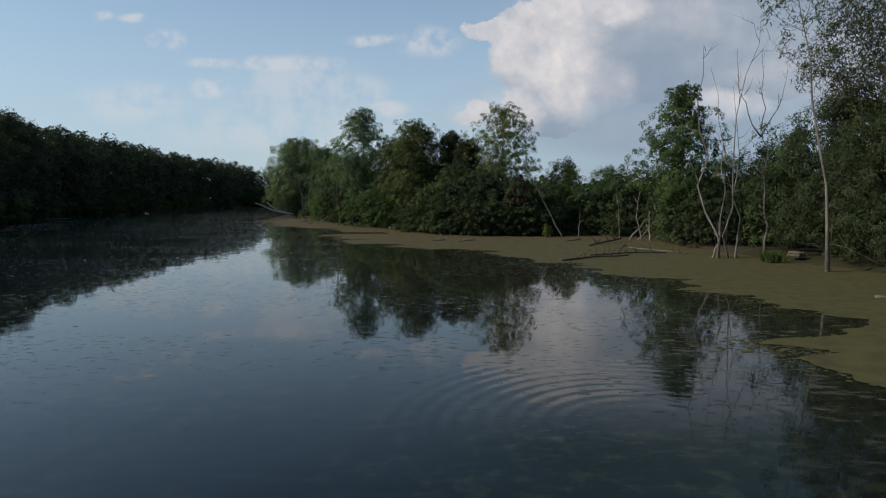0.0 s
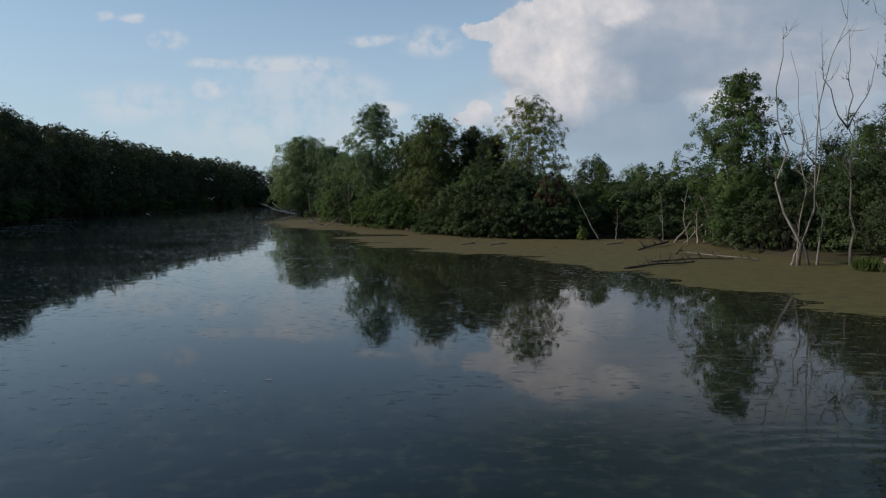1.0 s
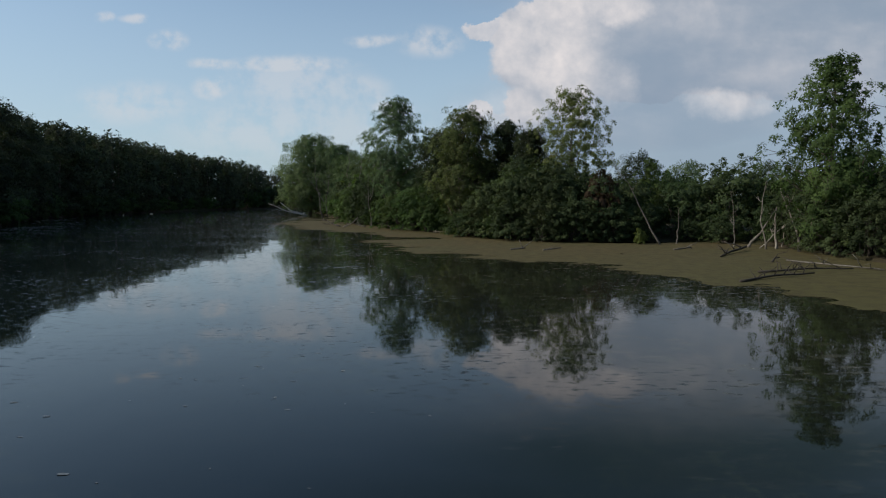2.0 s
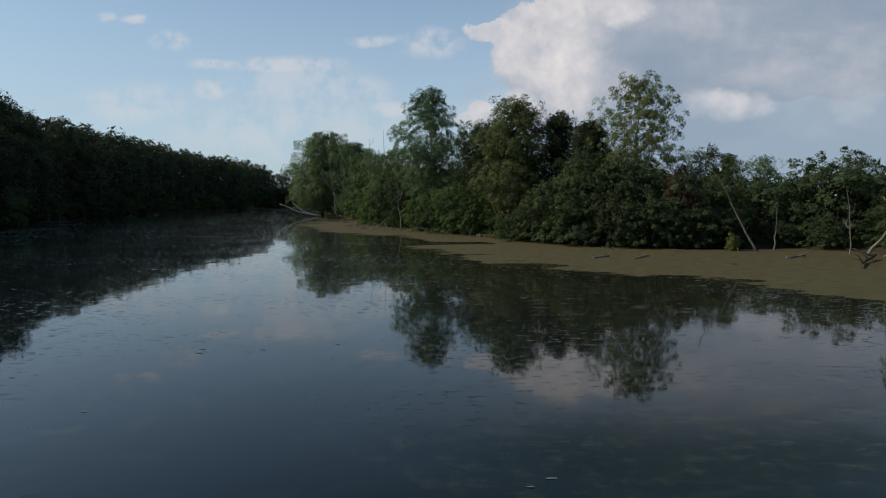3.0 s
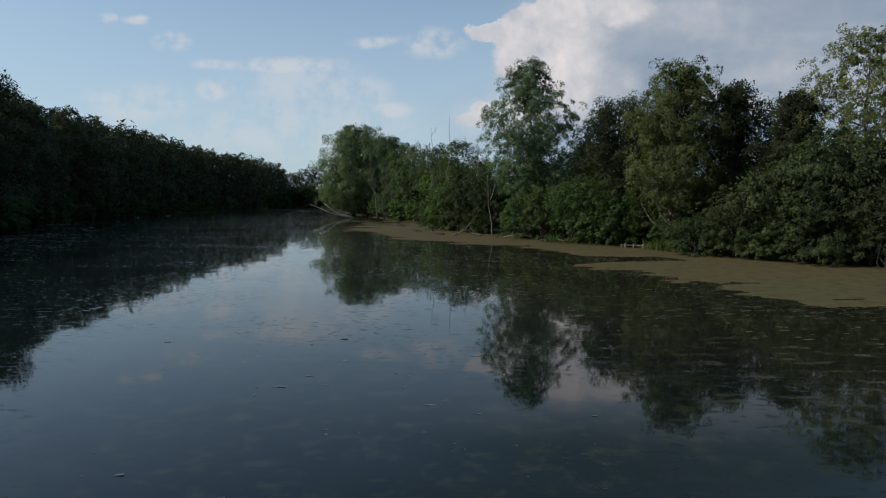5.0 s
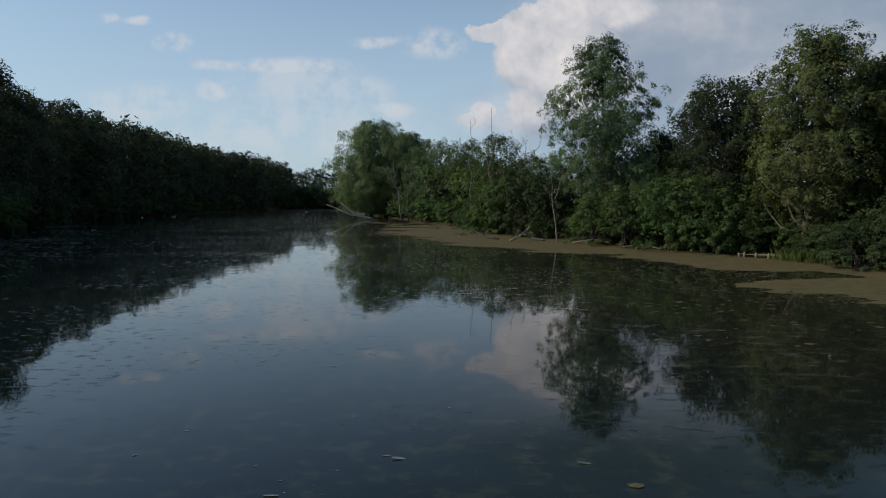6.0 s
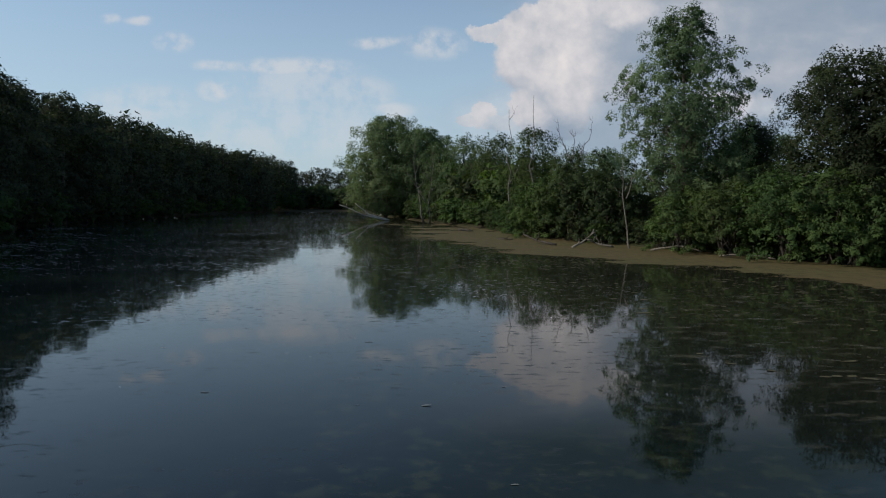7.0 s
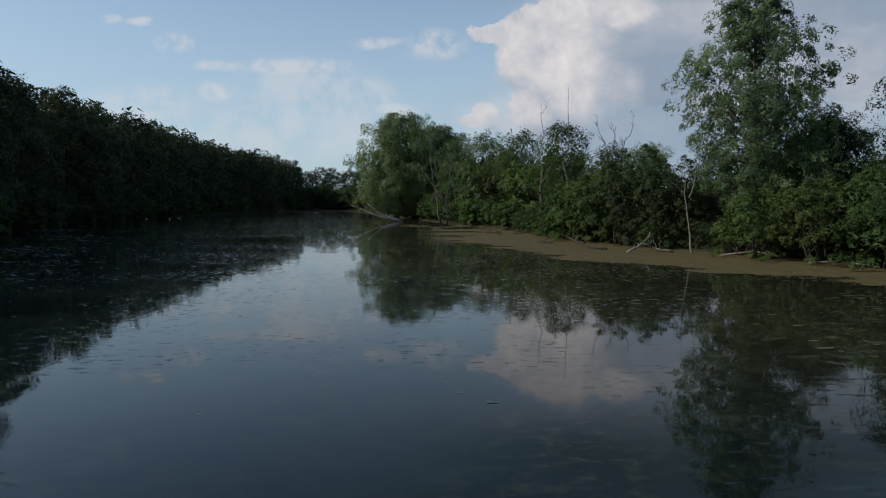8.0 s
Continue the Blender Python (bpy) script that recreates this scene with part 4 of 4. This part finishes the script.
scrub_row(LEFT_SHORE[4:8], 5.0, 5.5, 1.4, FAR_BUSHES, 37, "dark bush under the shaded forest", "shaded bushes")

# ---------------------------------------------------------------- dead wood


def dead_tree(stems, label, at, mat=BARK_DEAD, seed=1, name="dead_tree", twigs=5):
    """Bare stems from one foot. stems: foot offset, top offset, bend, thickness."""
    rng = np.random.default_rng(seed)
    ob = thing(name, label, "dead tree", "", at)
    for foot, top, bend, thick in stems:
        line = curve_points(foot, top, bend, rng, 9, 0.012)
        k = np.linspace(0, 1, 9)
        shape = Shape().tube(line, thick * (1 - 0.90 * k**0.45), 7, 0.1, rng)
        length = np.linalg.norm(np.subtract(top, foot))
        for _ in range(twigs):
            s = rng.uniform(0.35, 0.97)
            p = np.array([np.interp(s, k, line[:, c]) for c in range(3)])
            a, reach = rng.uniform(0, 6.28), length * rng.uniform(0.08, 0.22) * (1.2 - 0.5 * s)
            q = p + (math.cos(a) * reach * 0.6, math.sin(a) * reach * 0.6, reach * rng.uniform(0.3, 1.1))
            twig = curve_points(p, q, (0, 0, -0.08 * reach), rng, 5, 0.05)
            shape.tube(twig, thick * (1 - 0.8 * s) * np.array([0.6, 0.45, 0.32, 0.2, 0.08]), 5)
            for _ in range(2):
                e = twig[3] + rng.normal(0, reach * 0.22, 3) + (0, 0, reach * 0.12)
                shape.tube(curve_points(twig[2], e, (0, 0, 0), rng, 3, 0.05), thick * (1 - 0.8 * s) * np.array([0.28, 0.18, 0.06]), 4)
        part("stem", shape.mesh("stem", mat), ob)
    return ob


def log(points, radii, label, mat=DARK_WOOD, name="log", seed=1, snags=3):
    """A drifting trunk with broken side branches."""
    rng = np.random.default_rng(seed)
    pts = np.array(points, float)
    mid = pts.mean(0)
    k = np.linspace(0, 1, len(pts))
    fine = np.linspace(0, 1, 9)
    line = np.stack([np.interp(fine, k, pts[:, c] - mid[c]) for c in range(3)], 1)
    line[1:-1] += np.cumsum(rng.normal(0, radii[0] * 0.5, (7, 3)), 0) * (1, 1, 0.35)
    ob = thing(name, label, "log", "", mid)
    stem = part("trunk", Shape().tube(line, np.interp(fine, [0, 1], radii), 8, 0.12, rng).mesh("log trunk", mat), ob)
    for _ in range(snags):
        i = rng.integers(2, 8)
        e = line[i] + rng.normal(0, 0.45, 3) * (1, 1, 0) + (0, 0, rng.uniform(0.15, 0.7))
        part("snag", Shape().tube(curve_points(line[i], e, (0, 0, 0.05), rng, 4, 0.06), radii[1] * np.array([0.6, 0.45, 0.3, 0.12]) + 0.006, 5).mesh("snag", mat), stem)
    return ob


# pale stems standing in the weed
dead_tree([((0, 0, -0.6), (-1.1, 0.3, 12.6), (-0.6, 0, 0.2), 0.125), ((0.9, 0.2, -0.6), (2.4, 0.5, 14.6), (-0.7, 0, 0), 0.095),
           ((1.1, 0.1, -0.6), (1.0, 0.8, 10.4), (0.25, 0, 0), 0.09), ((0.3, 0.5, -0.6), (-0.5, 0.6, 11.5), (0.5, 0, 0), 0.08),
           ((-0.5, 0.2, -0.6), (0.1, 0.3, 2.3), (0.3, 0, 0.1), 0.11)],
          "group of pale barkless dead stems standing in duckweed", (26.7, 20.6, 0.0), BARK_DEAD, 3)
dead_tree([((0, 0, -0.4), (-0.5, 0.3, 8.4), (0.15, 0, 0), 0.13), ((-0.4, 0.2, 7.2), (-2.0, 0.2, 12.4), (-0.5, 0, 0), 0.055),
           ((-0.4, 0.2, 7.2), (1.2, 0.5, 11.8), (0.4, 0, 0), 0.05), ((-0.4, 0.2, 7.6), (-0.4, 0.5, 12.6), (0.1, 0, 0), 0.05)],
          "grey dead tree with forked bare top", (29.6, 20.6, 0.1), BARK_GREY, 4)
# tangle of broken trunks in the bay: leaning, crossing, broken short
dead_tree([((0, 0, -0.4), (2.6, 0.2, 3.0), (0.1, 0, -0.15), 0.2), ((2.0, -3.9, -0.4), (1.2, -2.6, 4.4), (0.15, 0, 0.1), 0.15),
           ((0.9, -1.6, -0.4), (1.3, -1.2, 5.9), (-0.45, 0, 0), 0.09), ((1.8, -1.4, -0.5), (1.9, -1.0, 3.0), (-0.1, 0, 0), 0.17),
           ((0.6, -0.8, -0.4), (2.9, -1.6, 2.2), (0, 0, 0.2), 0.08), ((-0.4, 0.4, -0.4), (-0.7, 0.6, 4.2), (0.15, 0, 0), 0.07),
           ((1.7, -2.2, 1.5), (3.6, -2.6, 2.6), (0, 0, 0.3), 0.07), ((2.6, -0.6, -0.4), (3.0, -0.2, 3.6), (0.1, 0, 0), 0.07)],
          "tangle of pale broken trunks standing in the weed", (26.4, 38.4, 0.0), BARK_DEAD, 6, "dead_tree", 4)
# leaning snag and stump beside the withered bush
dead_tree([((0, 0, -0.4), (-4.0, 0.4, 6.9), (0.2, 0, -0.2), 0.13)], "thin dead trunk leaning out of the scrub", (21.7, 41.6, 0.0), BARK_GREY, 7, "dead_tree", 2)
dead_tree([((0, 0, -0.3), (0.1, 0, 2.9), (0, 0, 0), 0.1)], "short grey dead stump at the waterline", (23.2, 42.6, 0.0), BARK_GREY, 8, "stump", 1)
# pale thin tree at the foot of the ash
dead_tree([((0, 0, -0.4), (-0.6, 0.4, 6.4), (-0.25, 0, 0), 0.1), ((-0.4, 0.2, 3.6), (0.3, 0.3, 6.6), (0.1, 0, 0), 0.05)],
          "slender pale tree trunk leaning from the water's edge", (-4.7, 74.5, 0.0), BARK_DEAD, 9, "dead_tree", 3)
# grey stems in the wood farther on
dead_tree([((0, 0, -0.4), (-1.6, 0.4, 12.5), (-0.4, 0, 0), 0.2), ((0.8, 0.3, -0.4), (1.6, 0.5, 12.0), (-0.2, 0, 0), 0.17),
           ((0.3, 0, 3.0), (-3.4, 0, 9.0), (0, 0, 0), 0.12)], "grey bare trunks at the edge of the bank wood", (-21.4, 127.5, 0.2), BARK_GREY, 10, "dead_tree", 4)
dead_tree([((0, 0, -0.4), (0.3, 0, 14.2), (0.1, 0, 0), 0.16)], "tall thin dead pole above the bushes", (-9.2, 95.4, 0.2), BARK_GREY, 11, "dead_tree", 2)
dead_tree([((0, 0, -0.4), (0.1, 0, 13.0), (0.1, 0, 0), 0.16)], "tall thin dead pole above the bushes", (-11.4, 97.0, 0.2), BARK_GREY, 12, "dead_tree", 2)
dead_tree([((0, 0, -0.4), (-0.4, 0, 10.4), (0.1, 0, 0), 0.17), ((-0.2, 0, 6.4), (1.7, 0.2, 11.6), (0.3, 0, -0.3), 0.1),
           ((-0.2, 0, 7.0), (-1.8, 0.2, 11.4), (-0.2, 0, -0.3), 0.09)], "bare dead tree with spreading leafless crown", (-5.2, 92.0, 0.2), BARK_GREY, 13, "dead_tree", 7)
# fallen pale branches at the end of the bank
log([(-28.8, 143.4, 0.1), (-33.0, 142.2, 1.1), (-37.2, 141.6, 2.9)], (0.14, 0.05), "pale fallen branch reaching over the water", BARK_PALE, "fallen_branch", 21, 13)
log([(-28.4, 143.6, 0.1), (-32.2, 142.4, 1.3), (-34.4, 142, 3.2)], (0.13, 0.05), "pale fallen branch reaching over the water", BARK_PALE, "fallen_branch", 22, 11)
# drift logs
log([(17.0, 19.2, 0.05), (19.2, 20.6, 0.14), (21.6, 21.6, 0.12)], (0.06, 0.035), "dark drift log lying in the duckweed", DARK_WOOD, "log", 23, 8)
log([(19.4, 22.4, 0.08), (22.0, 23.2, 0.14), (24.6, 23.4, 0.1)], (0.06, 0.03), "dark drift log lying in the duckweed", DARK_WOOD, "log", 24, 8)
log([(23.2, 26.8, 0.2), (24.6, 24.6, 0.12), (26.0, 23.2, 0.06)], (0.05, 0.03), "thin grey drift branch in the duckweed", BARK_GREY, "log", 25, 5)
log([(21.4, 30.8, 0.05), (23.2, 33.4, 0.12), (25.2, 35.4, 0.3)], (0.05, 0.08), "dark broken log in the duckweed", DARK_WOOD, "log", 26, 7)
log([(22.8, 27.6, 0.02), (23.4, 27.9, 0.25)], (0.06, 0.04), "short dark branch in the duckweed", DARK_WOOD, "log", 27, 1)
log([(9.2, 37.0, 0.03), (10.3, 37.5, 0.08)], (0.06, 0.05), "short grey branch in the duckweed", BARK_GREY, "log", 28, 2)
log([(11.4, 36.2, 0.03), (13.0, 38.2, 0.06)], (0.05, 0.03), "thin grey branch in the duckweed", BARK_GREY, "log", 29, 1)
log([(20.6, 36.4, 0.03), (22.2, 37.2, 0.08)], (0.06, 0.04), "short grey branch in the duckweed", BARK_GREY, "log", 30, 2)
log([(-11.8, 80.2, 0.75), (-10.8, 79.0, 0.25), (-9.6, 77.6, 0.06)], (0.05, 0.10), "dark drift log near the bank", DARK_WOOD, "log", 31, 2)
log([(-8.8, 75.4, 0.02), (-8.0, 75.8, 0.5), (-7.0, 76.4, 1.3)], (0.09, 0.04), "pale broken branch sticking up near the bank", BARK_DEAD, "log", 32, 7)
log([(-7.6, 76.2, 0.6), (-6.8, 75.8, 0.2), (-5.8, 75.3, 0.05)], (0.05, 0.07), "grey broken branch near the bank", BARK_GREY, "log", 33, 5)
log([(-4.0, 72.4, 0.05), (-2.6, 71.0, 0.4), (-1.6, 69.8, 0.15)], (0.07, 0.04), "grey fallen branch at the bank's foot", BARK_GREY, "log", 34, 8)
log([(-1.4, 67.6, 0.05), (-0.4, 66.4, 0.25), (0.6, 65.0, 0.1)], (0.06, 0.04), "grey fallen branch at the bank's foot", BARK_GREY, "log", 35, 6)
log([(-13.4, 86.0, 0.04), (-12.2, 84.4, 0.1)], (0.07, 0.05), "dark drift branch near the bank", DARK_WOOD, "log", 36, 2)
log([(25.6, 5.4, 0.04), (27.4, 5.0, 0.06)], (0.07, 0.04), "pale drift branch in the duckweed", BARK_GREY, "log", 37, 0)
log([(-16.6, 103, 0.05), (-15.2, 98, 0.2)], (0.12, 0.08), "dark drift log near the bank", DARK_WOOD, "log", 38, 3)

# withered bush, little yellow bush, reeds
RED = bush_meshes("withered scrub", 41, 2.6, 3.0, LEAF_BROWN, 26, 14, 0.15, 0.36)
plant_bush(RED, "withered red-brown bush among the green scrub", (17.5, 45.7, 0.2), 0, (1.1, 1.0, 2.1), "", "bush")
SMALL = bush_meshes("small bush", 42, 1.6, 1.5, LEAF_GRASS, 24, 14, 0.13, 0.26)
plant_bush(SMALL, "small yellow-green bush standing in the weed", (20.1, 42.2, 0.0), 0, (0.55, 0.55, 0.85), "", "bush")


def grass_clump(label, at, spread, blades, tall, seed):
    rng = np.random.default_rng(seed)
    foot = np.c_[rng.normal(0, spread, blades), rng.normal(0, spread, blades), np.zeros(blades)]
    tip = foot + np.c_[rng.normal(0, 0.28, blades), rng.normal(0, 0.28, blades), tall * rng.uniform(0.5, 1.1, blades)]
    mid = (foot + tip) / 2 + (0, 0, 0.1 * tall)
    a = rng.uniform(0, 6.28, blades)
    w = np.c_[np.cos(a), np.sin(a), 0 * a] * 0.022
    v = np.stack([foot - w, foot + w, mid + w, mid - w, tip], 1).reshape(-1, 3)
    b = np.arange(blades)[:, None] * 5
    ob = new("reed_clump", mesh_from("reeds", v, [b + (0, 1, 2, 3), b + (3, 2, 4)], LEAF_GRASS))
    ob.location = at
    return tagged(ob, label, "reeds", kind="stuff")


grass_clump("bright green reeds on the low bank", (28.6, 18.0, 0.05), 0.24, 300, 0.7, 51)
grass_clump("yellow-green reeds beside the landing stage", (6.3, 57.0, 0.05), 0.7, 1100, 0.8, 53)


def landing_stage():
    """A small broken landing stage: posts in the water, a rail and a few planks."""
    ob = thing("landing_stage", "small weathered wooden landing stage at the bank", "landing stage", "", (4.3, 59.0, 0), -42)
    rng = np.random.default_rng(61)
    for x in (-1.15, -0.85, -0.2, 0.5, 1.15):
        part("post", Shape().tube([(x, 0, -0.8), (x, 0.02, 0.0), (x + 0.02, 0, rng.uniform(0.22, 0.36))], [0.06, 0.06, 0.055], 7, 0.1, rng).mesh("post", PLANK), ob)
    for y, z in ((0.1, 0.19), (0.34, 0.20), (0.58, 0.19)):
        bm = bmesh.new()
        bmesh.ops.create_cube(bm, size=1, matrix=Matrix.LocRotScale((0, y, z), Euler((0, rng.normal(0, 0.02), rng.normal(0, 0.03))), (2.5, 0.2, 0.045)))
        bmesh.ops.bevel(bm, geom=bm.edges[:], offset=0.01, segments=1, affect="EDGES")
        me = bpy.data.meshes.new("plank")
        bm.to_mesh(me)
        bm.free()
        me.materials.append(PLANK)
        part("plank", me, ob)


landing_stage()


def log_pile():
    ob = thing("log_pile", "small stack of cut reddish logs on the bank", "log pile", "", (30.1, 18.2, 0.30), 25)
    ob.scale = (0.75,) * 3
    rng = np.random.default_rng(62)
    for x, z in ((-0.3, 0.1), (0.0, 0.1), (0.3, 0.1), (-0.15, 0.29), (0.15, 0.29)):
        part("cut_log", Shape().tube([(x, -0.5, z), (x, 0.0, z), (x + 0.02, 0.5, z)], [0.11, 0.115, 0.105], 8, 0.08, rng).mesh("cut log", BARK), ob)


log_pile()
